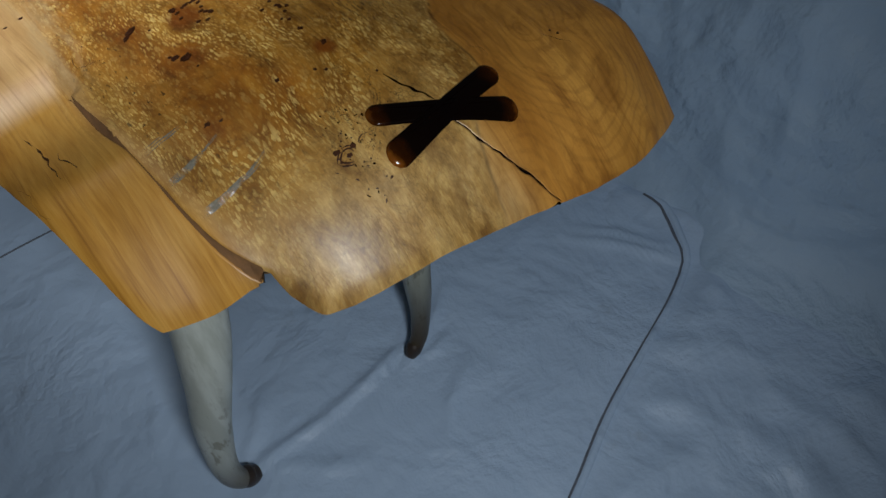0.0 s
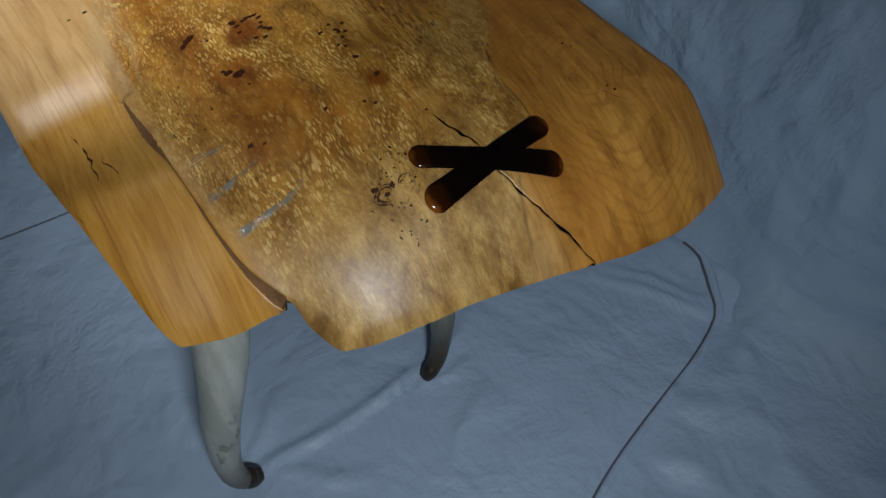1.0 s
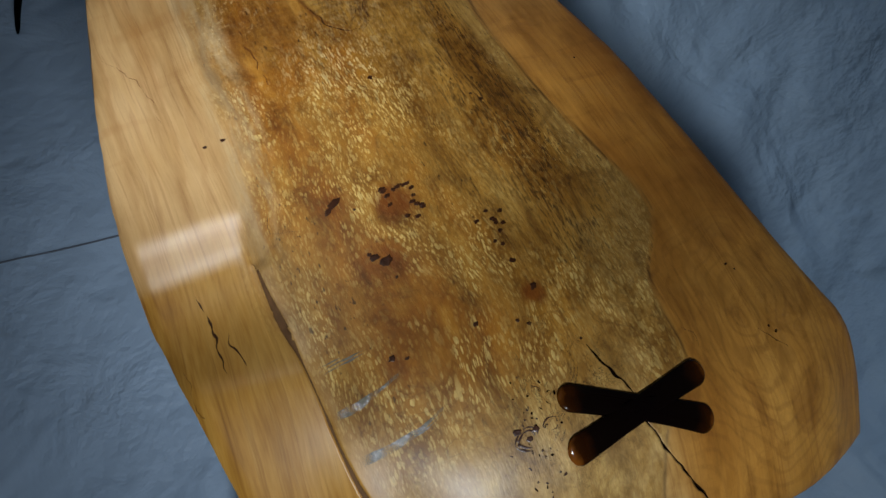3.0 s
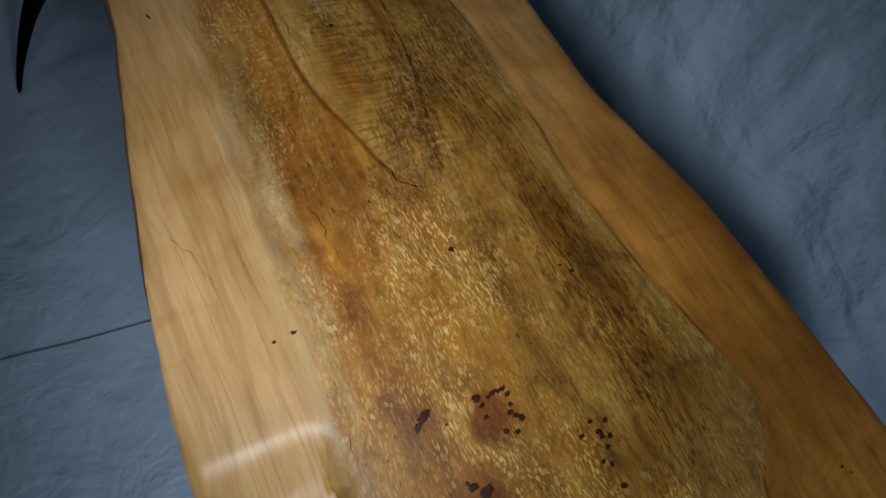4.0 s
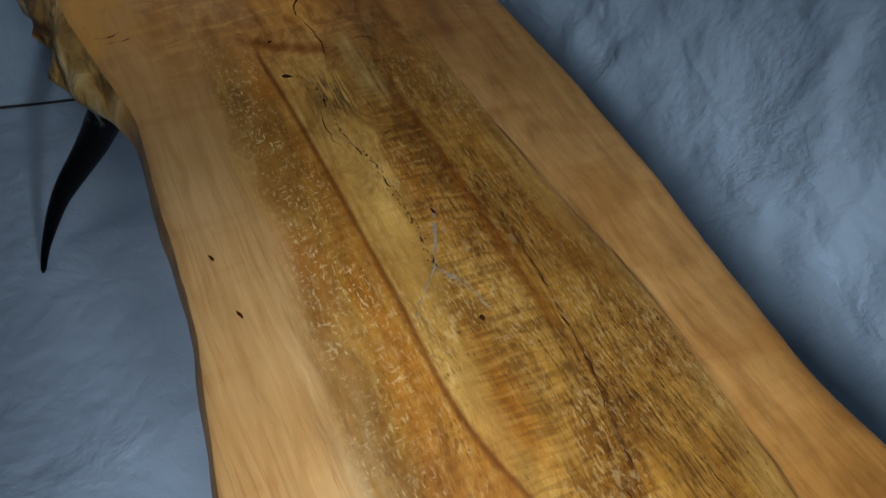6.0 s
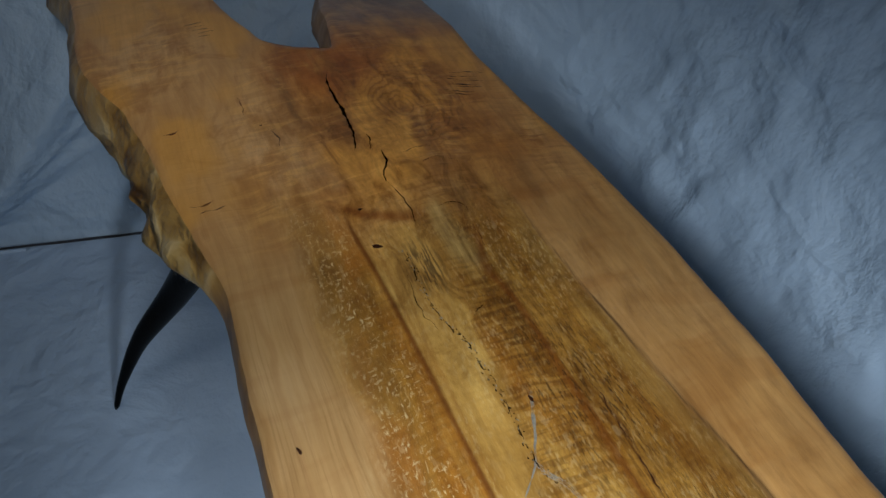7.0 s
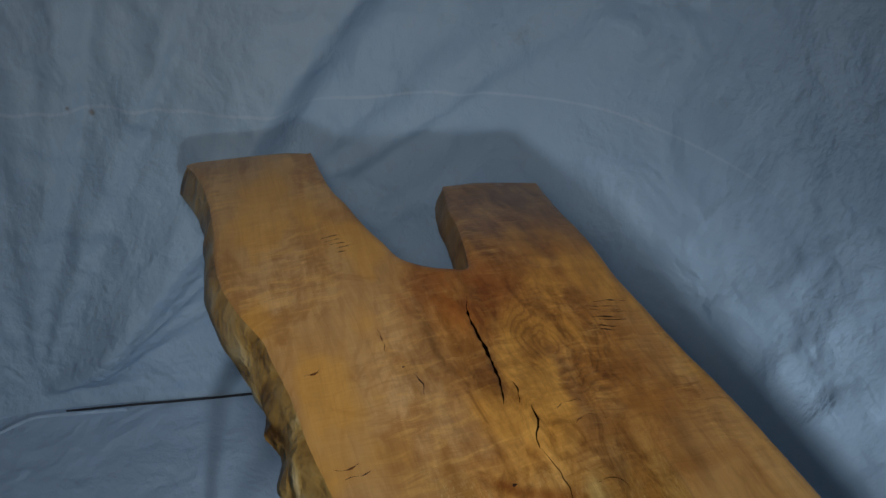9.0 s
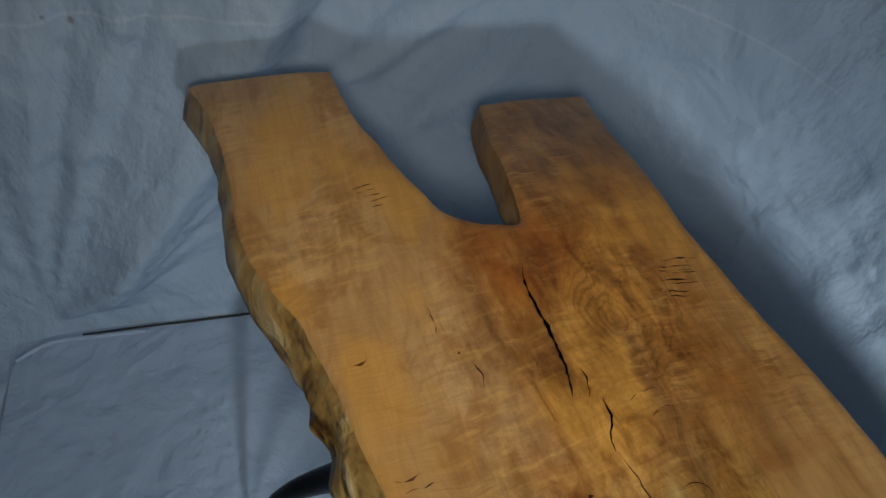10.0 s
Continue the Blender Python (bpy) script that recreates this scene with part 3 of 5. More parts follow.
def bark_wood():
    m = Nodes("live_edge_bark")
    lump = m.noise(m.scaled(26, 26, 34), 1, 3, 0.5, 0.6)
    # lump hollows painted dark as crevice shade, crests pale as highlights
    c = m.ramp(lump, (0.32, (0.115, 0.055, 0.014)), (0.42, (0.33, 0.190, 0.050)), (0.56, (0.50, 0.325, 0.105)), (0.70, (0.66, 0.52, 0.27)))
    x, y, z = m.xyz()
    sides = m.mul(m.step(x, -0.1, -0.13), m.mul(m.step(y, 1.0, 1.05), m.add(0.55, m.mul(m.step(m.math("ABSOLUTE", m.math("SUBTRACT", y, 1.125)), 0.14, 0.08), 0.45))))
    plain = m.ramp(m.noise(m.scaled(40, 10, 60), 1, 4), (0.3, (0.24, 0.115, 0.030)), (0.7, (0.43, 0.24, 0.068)))
    m.set(Base_Color=m.mix(sides, m.mix(m.step(lump, 0.5, 0.3), plain, (0.16, 0.075, 0.02)), c), Roughness=0.42)
    m.bump(m.mul(m.add(m.mul(m.noise(m.scaled(75, 75, 90), 1, 2), 0.5), m.mul(lump, 1.8)), m.add(0.15, m.mul(sides, 0.85))), 0.9, 0.007)
    return m.mat


def horn(name, pale, shade, tip, tip_z, gloss, shine=0.35, painted_gloss=0.0):
    m = Nodes(name)
    x, y, z = m.xyz()
    n1 = m.noise(m.scaled(60, 60, 9), 1, 4, 0.6)
    n2 = m.noise(m.scaled(260, 260, 30), 1, 3)
    c = m.mix(m.step(n1, 0.40, 0.62), pale, shade)
    c = m.mix(m.mul(m.step(n2, 0.6, 0.75), 0.35), c, tuple(v * 0.5 for v in shade))
    worn = m.mul(m.step(m.noise(m.scaled(95, 95, 34), 1, 4, 0.6), 0.55, 0.66), m.step(z, 0.26, 0.12))
    c = m.mix(m.mul(worn, 0.7), c, tuple(v * w for v, w in zip(shade, (0.42, 0.36, 0.26))))
    # pale patches near the top paint glossy highlights into the colour
    if painted_gloss:
        gloss_patch = m.mul(m.step(m.noise(m.scaled(55, 55, 30), 1, 4, 0.65), 0.50, 0.62), m.step(z, 0.29, 0.335))
        c = m.mix(m.mul(gloss_patch, painted_gloss), c, (0.30, 0.32, 0.31))
    t = m.step(m.add(z, m.mul(m.math("SUBTRACT", n1, 0.5), 0.05)), tip_z[1], tip_z[0])
    m.set(Base_Color=m.mix(t, c, tip), Roughness=gloss, Specular_IOR_Level=shine)
    m.bump(m.noise(m.scaled(180, 180, 20), 1, 3), 0.25, 0.001)
    return m.mat


def inlay_resin():
    m = Nodes("amber_resin")
    x, y, z = m.xyz()
    d = m.math("SQRT", m.add(m.math("POWER", m.math("SUBTRACT", x, 0.047), 2.0), m.math("POWER", m.math("SUBTRACT", y, 0.2755), 2.0)))
    d = m.add(d, m.mul(m.math("SUBTRACT", m.noise(m.scaled(120, 120, 0), 1, 2), 0.5), 0.012))
    c = m.ramp(m.math("DIVIDE", d, 0.06), (0.0, (0.002, 0.001, 0.001)), (0.60, (0.003, 0.0015, 0.001)), (0.78, (0.022, 0.006, 0.001)), (0.93, (0.20, 0.060, 0.008)))
    m.set(Base_Color=c, Roughness=0.12, Specular_IOR_Level=0.22)
    return m.mat


def plain(name, colour, rough, metal=0.0, spread=0.35, grain=150):
    m = Nodes(name)
    n = m.noise(m.scaled(grain, grain, grain), 1, 4)
    m.set(Base_Color=m.mix(n, tuple(v * (1 - spread) for v in colour), tuple(v * (1 + spread) for v in colour)), Roughness=rough, Metallic=metal)
    m.bump(n, 0.3, 0.001)
    return m.mat


def cloth(name, tint, rough=0.5, crease=False):
    m = Nodes(name)
    stain = m.noise(m.scaled(3, 3, 3), 1, 4)
    soil = m.noise(m.scaled(14, 14, 14), 1, 5, 0.65)
    c = m.mix(stain, tuple(v * 0.88 for v in tint), tuple(v * 1.12 for v in tint))
    c = m.mix(m.mul(m.step(soil, 0.6, 0.78), 0.25), c, (0.17, 0.16, 0.17))
    if crease:
        x, y, z = m.xyz()
        at = m.add(m.mul(m.math("POWER", m.add(x, 0.12), 2.0), -0.10), m.add(0.402, m.mul(m.math("SUBTRACT", stain, 0.5), 0.012)))
        mark = m.mul(m.step(m.math("ABSOLUTE", m.math("SUBTRACT", z, at)), 0.0028, 0.0008), m.mul(m.step(stain, 0.36, 0.5), m.step(y, 1.3, 1.4)))
        c = m.mix(m.mul(mark, 0.32), c, (0.60, 0.68, 0.76))
        for sx, sz, size in ((-0.318, 0.392, 0.005), (-0.343, 0.402, 0.003)):
            spot = m.math("SQRT", m.add(m.math("POWER", m.math("SUBTRACT", x, sx), 2.0), m.math("POWER", m.math("SUBTRACT", z, sz), 2.0)))
            c = m.mix(m.mul(m.mul(m.step(spot, size, size * 0.3), m.step(y, 1.3, 1.4)), 0.6), c, (0.22, 0.15, 0.10))
    m.set(Base_Color=c, Roughness=rough, Specular_IOR_Level=0.35)
    bend = m.shift(m.co, m.noise(m.scaled(6, 6, 6), 1, 2, colour=True), 0.12)
    crush = m.noise(m.scaled(20, 14, 17, bend), 1, 2, 0.45)
    dimple = m.noise(m.scaled(75, 75, 75), 1, 2, 0.5)
    zone = m.step(m.noise(m.scaled(4, 4, 4), 1, 2), 0.35, 0.65)
    pleat = m.noise(m.scaled(40, 40, 12, bend), 1, 2, 0.5)
    lying = m.noise(m.scaled(11, 11, 48, bend), 1, 2, 0.5)
    h = m.add(m.add(m.mul(crush, 1.0), m.mul(pleat, 0.3) if not crease else m.add(m.mul(pleat, 0.18), m.mul(lying, 0.2))), m.mul(m.mul(dimple, zone), 0.22))
    crinkle = m.noise(m.scaled(34, 34, 20 if crease else 34), 1, 4, 0.56)
    fine = m.noise(m.scaled(160, 160, 120, bend), 1, 3, 0.6)
    h = m.add(h, m.add(m.mul(crinkle, 0.30 if crease else 0.30), m.mul(m.mul(fine, zone), 0.13 if crease else 0.16)))
    m.bump(h, 0.62 if crease else 0.5, 0.022 if crease else 0.019)
    return m.mat


WOOD, BARK = slab_wood(), bark_wood()
HORN_GREY = horn("grey_horn", (0.50, 0.53, 0.475), (0.385, 0.405, 0.35), (0.09, 0.07, 0.045), (0.01, 0.12), 0.30, 0.4)
HORN_BROWN = horn("brown_tipped_horn", (0.36, 0.38, 0.31), (0.24, 0.24, 0.185), (0.05, 0.035, 0.020), (0.02, 0.20), 0.30, 0.4)
HORN_BLACK = horn("black_horn", (0.004, 0.004, 0.004), (0.002, 0.002, 0.002), (0.0012, 0.0012, 0.0012), (0.05, 0.2), 0.20, 0.015, 0.8)
RESIN = inlay_resin()
GROOVE = plain("crack_shadow", (0.006, 0.003, 0.002), 0.9)
GROOVE.node_tree.nodes["Principled BSDF"].inputs["Specular IOR Level"].default_value = 0.0
SEAM_WOOD = plain("split_wood", (0.13, 0.060, 0.018), 0.85, 0, 0.6, 120)
SOIL = plain("dark_ground", (0.012, 0.012, 0.014), 0.9, 0, 0.3, 40)
KNOT = plain("knot_wood", (0.043, 0.014, 0.005), 0.3, 0, 0.8, 320)
SILVER = plain("silver_filler", (0.185, 0.165, 0.125), 0.22, 0.0, 0.6, 420)
FILLER = plain("grey_filler", (0.26, 0.24, 0.19), 0.3, 0.0, 0.6, 500)
CLOTH_FLOOR = cloth("grey_blue_floor_cloth", (0.405, 0.53, 0.69), 0.40)
CLOTH_WALL = cloth("grey_blue_wall_cloth", (0.365, 0.49, 0.63), 0.55, True)
# dark colour of the strips that paint the shade line along overlapping hems
HEM_SHADE = plain("hem_shade", (0.11, 0.125, 0.155), 0.8)
GAP_SHADE = plain("gap_shade", (0.03, 0.032, 0.04), 0.9)
PLASTER = plain("room_paint", (0.60, 0.60, 0.60), 0.9, 0, 0.08, 30)


# ---------------------------------------------------------------- mesh helpers
def mesh_object(name, verts, faces, mats, smooth=True, slots=None):
    me = bpy.data.meshes.new(name)
    me.from_pydata(verts, [], faces)
    for mt in mats:
        me.materials.append(mt)
    if slots:
        me.polygons.foreach_set("material_index", slots)
    me.polygons.foreach_set("use_smooth", [smooth] * len(me.polygons))
    me.update()
    return new(name, me)


def child(ob, parent, label=""):
    """Hangs ob, built in world places, under its thing."""
    ob.parent = parent
    at = parent.matrix_basis.copy() if parent.parent is None else parent.parent.matrix_basis @ parent.matrix_parent_inverse @ parent.matrix_basis
    ob.matrix_parent_inverse = at.inverted()
    return tagged(ob, label)


def spline(points, step=0.006):
    """A smooth line through points (2D or 3D), cut to about even steps."""
    p = [np.array(q, float) for q in points]
    p = [2 * p[0] - p[1], *p, 2 * p[-1] - p[-2]]
    out = []
    for a, b, c, d in zip(p, p[1:], p[2:], p[3:]):
        n = max(2, int(np.linalg.norm(c - b) / step))
        for k in range(n):
            t = k / n
            out.append(0.5 * (2 * b + (c - a) * t + (2 * a - 5 * b + 4 * c - d) * t * t + (3 * b - a - 3 * c + d) * t**3))
    return out + [p[-2]]


def tube(name, line, radii, mat, sides=20, squash=1.0):
    """A round bar along a line with a radius at each point, closed and rounded at both ends."""
    line = [Vector(q) for q in line]
    verts, faces = [], []
    up = Vector((0.3, 1, 0.1)).normalized()
    for i, p in enumerate(line):
        way = (line[min(i + 1, len(line) - 1)] - line[max(i - 1, 0)]).normalized()
        a = way.cross(up).normalized()
        b = way.cross(a)
        for k in range(sides):
            t = 2 * math.pi * k / sides
            verts.append(p + radii[i] * (math.cos(t) * a + squash * math.sin(t) * b))
    for i in range(len(line) - 1):
        for k in range(sides):
            k2 = (k + 1) % sides
            faces.append((i * sides + k, i * sides + k2, (i + 1) * sides + k2, (i + 1) * sides + k))
    verts += [line[0], line[-1]]
    n = len(verts)
    for k in range(sides):
        faces.append((n - 2, (k + 1) % sides, k))
        faces.append((n - 1, (len(line) - 1) * sides + k, (len(line) - 1) * sides + (k + 1) % sides))
    return mesh_object(name, [tuple(v) for v in verts], faces, [mat])


# ---------------------------------------------------------------- cloth floor and walls
def ease(a):
    a = min(1.0, max(0.0, a))
    return a * a * (3 - 2 * a)


def wob(x, y, z, s):
    return noise.noise(Vector((x * s, y * s, z * s)))


def ridge(x, y, z, s):
    return 1 - abs(wob(x, y, z, s)) * 2


def sheet(name, nu, nv, place, mat, label, category="backdrop"):
    verts = [place(u / nu, v / nv) for v in range(nv + 1) for u in range(nu + 1)]
    faces = [(v * (nu + 1) + u, v * (nu + 1) + u + 1, (v + 1) * (nu + 1) + u + 1, (v + 1) * (nu + 1) + u) for v in range(nv) for u in range(nu)]
    ob = mesh_object(name, verts, faces, [mat])
    return tagged(ob, label, category, kind="structure")


WALL_FOOT = ((-1.45, 0.98), (-0.95, 1.32), (-0.62, 1.52), (-0.5, 1.562), (-0.2, 1.516), (0.1, 1.485), (0.25, 1.45), (0.345, 1.38), (0.39, 1.27), (0.41, 1.1), (0.425, 0.9), (0.45, 0.7), (0.455, 0.5), (0.44, 0.3), (0.44, 0.15), (0.50, -0.1), (0.62, -0.5), (0.8, -1.2))


CREASE = ((0.433, 0.31), (0.430, 0.28), (0.405, 0.235), (0.383, 0.208), (0.318, 0.184), (0.24, 0.166), (0.15, 0.143), (0.058, 0.11), (-0.1, 0.06), (-0.4, -0.05))


def floor_height(x, y):
    z = 0.004 * wob(x, y, 0.3, 2.2)
    rough = 1.0 if y < 0.16 + 0.35 * max(x - 0.05, -0.3) or x > 0.42 else 0.35
    z += rough * (0.0045 * ridge(x + 0.4 * y, y * 1.7, 0.1, 7) * max(0, wob(x, y, 5, 3) + 0.3) + 0.002 * wob(x, y, 0.7, 19))
    # a pulled fold between the two near feet, another towards the right
    d = abs(y - 0.350 - 0.02 * (x + 0.15) - 0.004 * math.sin(30 * x))
    z += 0.007 * math.exp(-((d / 0.007) ** 2)) * ease((0.13 - abs(x + 0.06)) / 0.05)
    # creases that run from the hem corner under the table, and from the foot outwards
    for ax, ay, bx, by, high, wide in ((0.385, 0.215, 0.30, 0.345, 0.006, 0.006), (0.392, 0.232, 0.33, 0.34, 0.005, 0.005), (0.03, 0.338, 0.15, 0.385, 0.005, 0.007), (0.03, 0.335, 0.11, 0.33, 0.004, 0.006), (0.10, 0.30, 0.0, 0.24, 0.004, 0.009), (-0.155, 0.345, -0.06, 0.27, 0.004, 0.008), (-0.17, 0.36, -0.10, 0.43, 0.004, 0.008)):
        ux, uy = bx - ax, by - ay
        long = math.hypot(ux, uy)
        s = ((x - ax) * ux + (y - ay) * uy) / (long * long)
        if -0.1 < s < 1.1:
            d = ((x - ax) * uy - (y - ay) * ux) / long + 0.003 * math.sin(9 * s)
            z += high * math.exp(-((d / wide) ** 2)) * ease((s + 0.1) / 0.3) * ease((1.1 - s) / 0.5)
    # the cloth beyond the hem lies in looser wrinkles
    beyond = ease((0.085 + 0.31 * x - y) / 0.05) if x > 0.0 else 0.0
    if x > 0.40:
        beyond = max(beyond, ease((x - 0.40) / 0.05))
    loose = 0.017 * ridge(x * 0.7 + y * 0.6, y * 1.1 - x * 0.5, 0.5, 6) * max(0.0, 0.5 + wob(x, y, 2.0, 4)) + 0.007 * ridge(x + 0.3 * y, y * 0.7, 7.5, 15) + 0.003 * wob(x, y, 3.0, 34)
    return min(max(z, -0.012), 0.008) + beyond * loose


def floor_place(u, v):
    y = -0.75 + 2.55 * v
    low = -0.556 + 0.03 * ease((y - 1.3) / 0.3)
    x = low + (0.8 - low) * u
    return (x, y, floor_height(x, y) - 0.004)


sheet("floor", 250, 470, floor_place, CLOTH_FLOOR, "wrinkled grey-blue cloth spread over the floor", "floor cloth")


def fold_height(x, z):
    """How far the back cloth stands out: folds that run from the floor corner, and soft creases."""
    cx, cz = x + 0.47, z - 0.02
    r, a = math.hypot(cx, cz), math.degrees(math.atan2(cz, cx))
    h = 0.0
    for at, wide, high in ((33, 1.2, 0.006), (30, 1.5, -0.003), (61, 1.4, -0.006), (72, 1.6, -0.005), (84, 1.6, 0.005), (102, 2.0, 0.005), (118, 2.0, 0.006), (66, 3.5, 0.008), (78, 3.0, 0.007), (24, 2.0, 0.003), (95, 3.0, 0.006), (110, 4.0, 0.006), (128, 4.0, 0.008), (150, 5.0, 0.010)):
        h += 1.35 * high * min(1.0, r * wide / 0.55) * math.exp(-(((a - at - 4 * wob(x, z, at, 3)) / wide) ** 2))
    # the main fold: a lip that breaks off sharply, with a lesser one above it
    for turn, high, span in ((0.0, 0.046, 12.0), (5.5, 0.009, 4.0), (-9.0, 0.009, 4.5)):
        off = a - turn - float(np.interp(r, (0.0, 0.1, 0.234, 0.336, 0.48, 0.6), (35.0, 38.0, 42.5, 43.8, 47.5, 48.0))) - 0.6 * wob(x, z, 2.0, 3)
        lip = math.exp(-off / span) if off > 0 else math.exp(-((off / (1.9 / max(r, 0.1))) ** 2))
        h += high * min(1.0, r / 0.14) * ease((1.0 - r) / 0.3) * lip
    h += (0.007 * wob(a * 0.15, r * 1.3, 3.3, 1.0) + 0.0035 * ridge(a * 0.27, r * 2.0, 1.0, 1.0)) * math.exp(-((r / 0.75) ** 2)) * min(1.0, r / 0.2)
    h += (0.0045 * ridge(x * 1.2 + z * 0.5, z * 1.5, 5.0, 13) + 0.002 * wob(x, z * 1.4, 9.0, 34)) * ease((a - 44) / 10) * min(1.0, r / 0.15)
    h += 0.003 * math.exp(-(((z - 0.50 - 0.04 * math.sin(3 * x)) / 0.005) ** 2)) * (1 if x < 0.4 else 0)
    return h


FOOT = spline(WALL_FOOT, 0.007)
FOOT_OUT = []
for i, q in enumerate(FOOT):
    d = FOOT[min(i + 1, len(FOOT) - 1)] - FOOT[max(i - 1, 0)]
    FOOT_OUT.append(np.array((-d[1], d[0])) / np.linalg.norm(d))
SPAN = np.cumsum([0.0] + [np.linalg.norm(b - a) for a, b in zip(FOOT, FOOT[1:])])


def wall_place(u, v):
    i = min(int(round(u * (len(FOOT) - 1))), len(FOOT) - 1)
    (x, y), n, s = FOOT[i], FOOT_OUT[i], SPAN[i]
    z = -0.008 + 2.2 * (0.35 * v + 0.65 * v * v)
    side = ease((x - 0.25) / 0.15)
    # a lifted stretch of the lower hem beside the table
    lift = 0.055 * math.exp(-(((y - 0.60) / 0.07) ** 2)) * (1 if x > 0.3 else 0)
    z += lift * (1 - v) ** 8
    back = 0.36 * z if z < 0.5 else 0.18 + 0.12 * (z - 0.5)
    lean = (1 - side) * back + side * (0.16 * z + 0.03 * (1 - math.exp(-z / 0.05)))
    if x < -0.5:
        lean *= max(0.0, 1 + (x + 0.5) * 1.6)
    h = (1 - side) * fold_height(x, z)
    h += 0.013 * wob(s, z, 2.0, 2.5) + (0.007 + 0.003 * side) * ridge(s * 1.7, z * 0.65, 1.0, 7) * max(0, wob(s, z, 8.0, 2.1) + 0.35) + 0.0035 * wob(s * 1.3, z, 4.0, 15) + 0.0007 * ridge(s * 1.2 + 0.5 * z, z * 1.6, 3.0, 16) + 0.004 * side * wob(s * 0.8 + z, z * 1.4, 6.0, 9)
    h += side * (0.010 * math.exp(-(((y - 0.62 - 0.8 * z) / 0.04) ** 2)) + 0.012 * math.exp(-(((y - 0.9 + 0.2 * z) / 0.05) ** 2)))
    h *= side + (1 - side) * ease((z + 0.004) / 0.045)
    o = lean - h - (0.003 + 0.050 * ease((0.222 - y) / 0.05)) * side * math.exp(-max(z, 0.0) / 0.016)
    return (x + n[0] * o, y + n[1] * o, z)


sheet("wall_back", len(FOOT) - 1, 260, wall_place, CLOTH_WALL, "grey-blue cloth backdrop hung in folds round the table")


def strip(name, line, width, mat, lift):
    """A flat hem or painted shade strip along a line on the floor, with a little height."""
    line = spline(line, 0.02)
    verts, faces = [], []
    for i, p in enumerate(line):
        way = line[min(i + 1, len(line) - 1)] - line[max(i - 1, 0)]
        n = np.array((-way[1], way[0])) / max(1e-6, np.linalg.norm(way))
        for k, (o, h) in enumerate(((-1, 0), (-0.5, 1), (0.5, 1), (1, 0))):
            q = p + n * width * o * (0.8 + 0.4 * abs(wob(*p, 1.0, 12)))
            verts.append((q[0], q[1], floor_height(*q) - 0.0045 + lift * h))
    for i in range(len(line) - 1):
        for k in range(3):
            faces.append((4 * i + k, 4 * i + k + 1, 4 * i + k + 5, 4 * i + k + 4))
    return mesh_object(name, verts, faces, [mat])


floor = bpy.data.objects["floor"]


def spare_place(u, v):
    x, y = -0.80 + 0.29 * u, 1.395 + 0.22 * v
    return (x, y, -0.02 + 0.012 * ridge(x, y, 3.0, 14) + 0.01 * ease((v - 0.4) / 0.5))


sheet("floor_cloth_end", 30, 30, spare_place, CLOTH_FLOOR, "crumpled end of the grey-blue cloth beside the floor", "floor cloth")

child(strip("hem", tuple((p[0] + 0.006, p[1] - 0.003) for p in CREASE), 0.006, CLOTH_FLOOR, 0.0035), floor, "folded hem of the cloth")
child(strip("hem", CREASE, 0.0022, HEM_SHADE, 0.0022), floor, "dark strip painted as the shade line of the overlapping hem")
child(strip("hem", ((-0.54, 0.838), (-0.38, 0.828), (-0.30, 0.820), (-0.19, 0.812), (0.0, 0.80)), 0.0014, HEM_SHADE, 0.0022), floor, "dark strip painted as the shade line of the overlapping hem")
child(strip("hem", ((-0.525, 1.535), (-0.49, 1.549), (-0.46, 1.5485), (-0.42, 1.541), (-0.36, 1.531)), 0.004, CLOTH_FLOOR, 0.0035), floor, "raised folded edge of the floor cloth")
# painted shade: a dark strip along the foot of the backdrop
child(strip("hem", ((-0.44, 1.549), (-0.36, 1.5375), (-0.30, 1.5275), (-0.21, 1.5135), (-0.1, 1.4995)), 0.0017, GAP_SHADE, 0.0034), floor, "dark strip painted as the shade where floor cloth meets backdrop")


# room round the cloth
def slab_box(name, low, high, label):
    (a, b, c), (d, e, f) = low, high
    v = [(a, b, c), (d, b, c), (d, e, c), (a, e, c), (a, b, f), (d, b, f), (d, e, f), (a, e, f)]
    q = [(0, 3, 2, 1), (4, 5, 6, 7), (0, 1, 5, 4), (1, 2, 6, 5), (2, 3, 7, 6), (3, 0, 4, 7)]
    return tagged(mesh_object(name, v, q, [PLASTER], False), label, "room", kind="structure")


slab_box("ceiling", (-2.1, -2.1, 2.5), (2.1, 2.6, 2.6), "plain pale ceiling over the room")
slab_box("wall_north", (-2.1, 2.5, -0.1), (2.1, 2.6, 2.5), "plain grey wall behind the backdrop cloth")
slab_box("wall_south", (-2.1, -2.1, -0.1), (2.1, -2.0, 2.5), "plain grey wall of the room")
slab_box("wall_east", (2.0, -2.0, -0.1), (2.1, 2.5, 2.5), "plain grey wall of the room")
slab_box("wall_west", (-2.1, -2.0, -0.1), (-2.0, 2.5, 2.5), "plain grey wall of the room")
GROUND = slab_box("ground", (-2.0, -2.0, -0.1), (2.0, 2.5, -0.03), "dark bare floor under the cloth")
GROUND.data.materials[0] = SOIL

# ---------------------------------------------------------------- the table
table = new("coffee_table")
table.location = (0.0, 0.85, 0.0)
table.matrix_basis = Matrix.Translation((0.0, 0.85, 0.0))
tagged(table, "live-edge spalted maple coffee table on four horn legs", "coffee table")

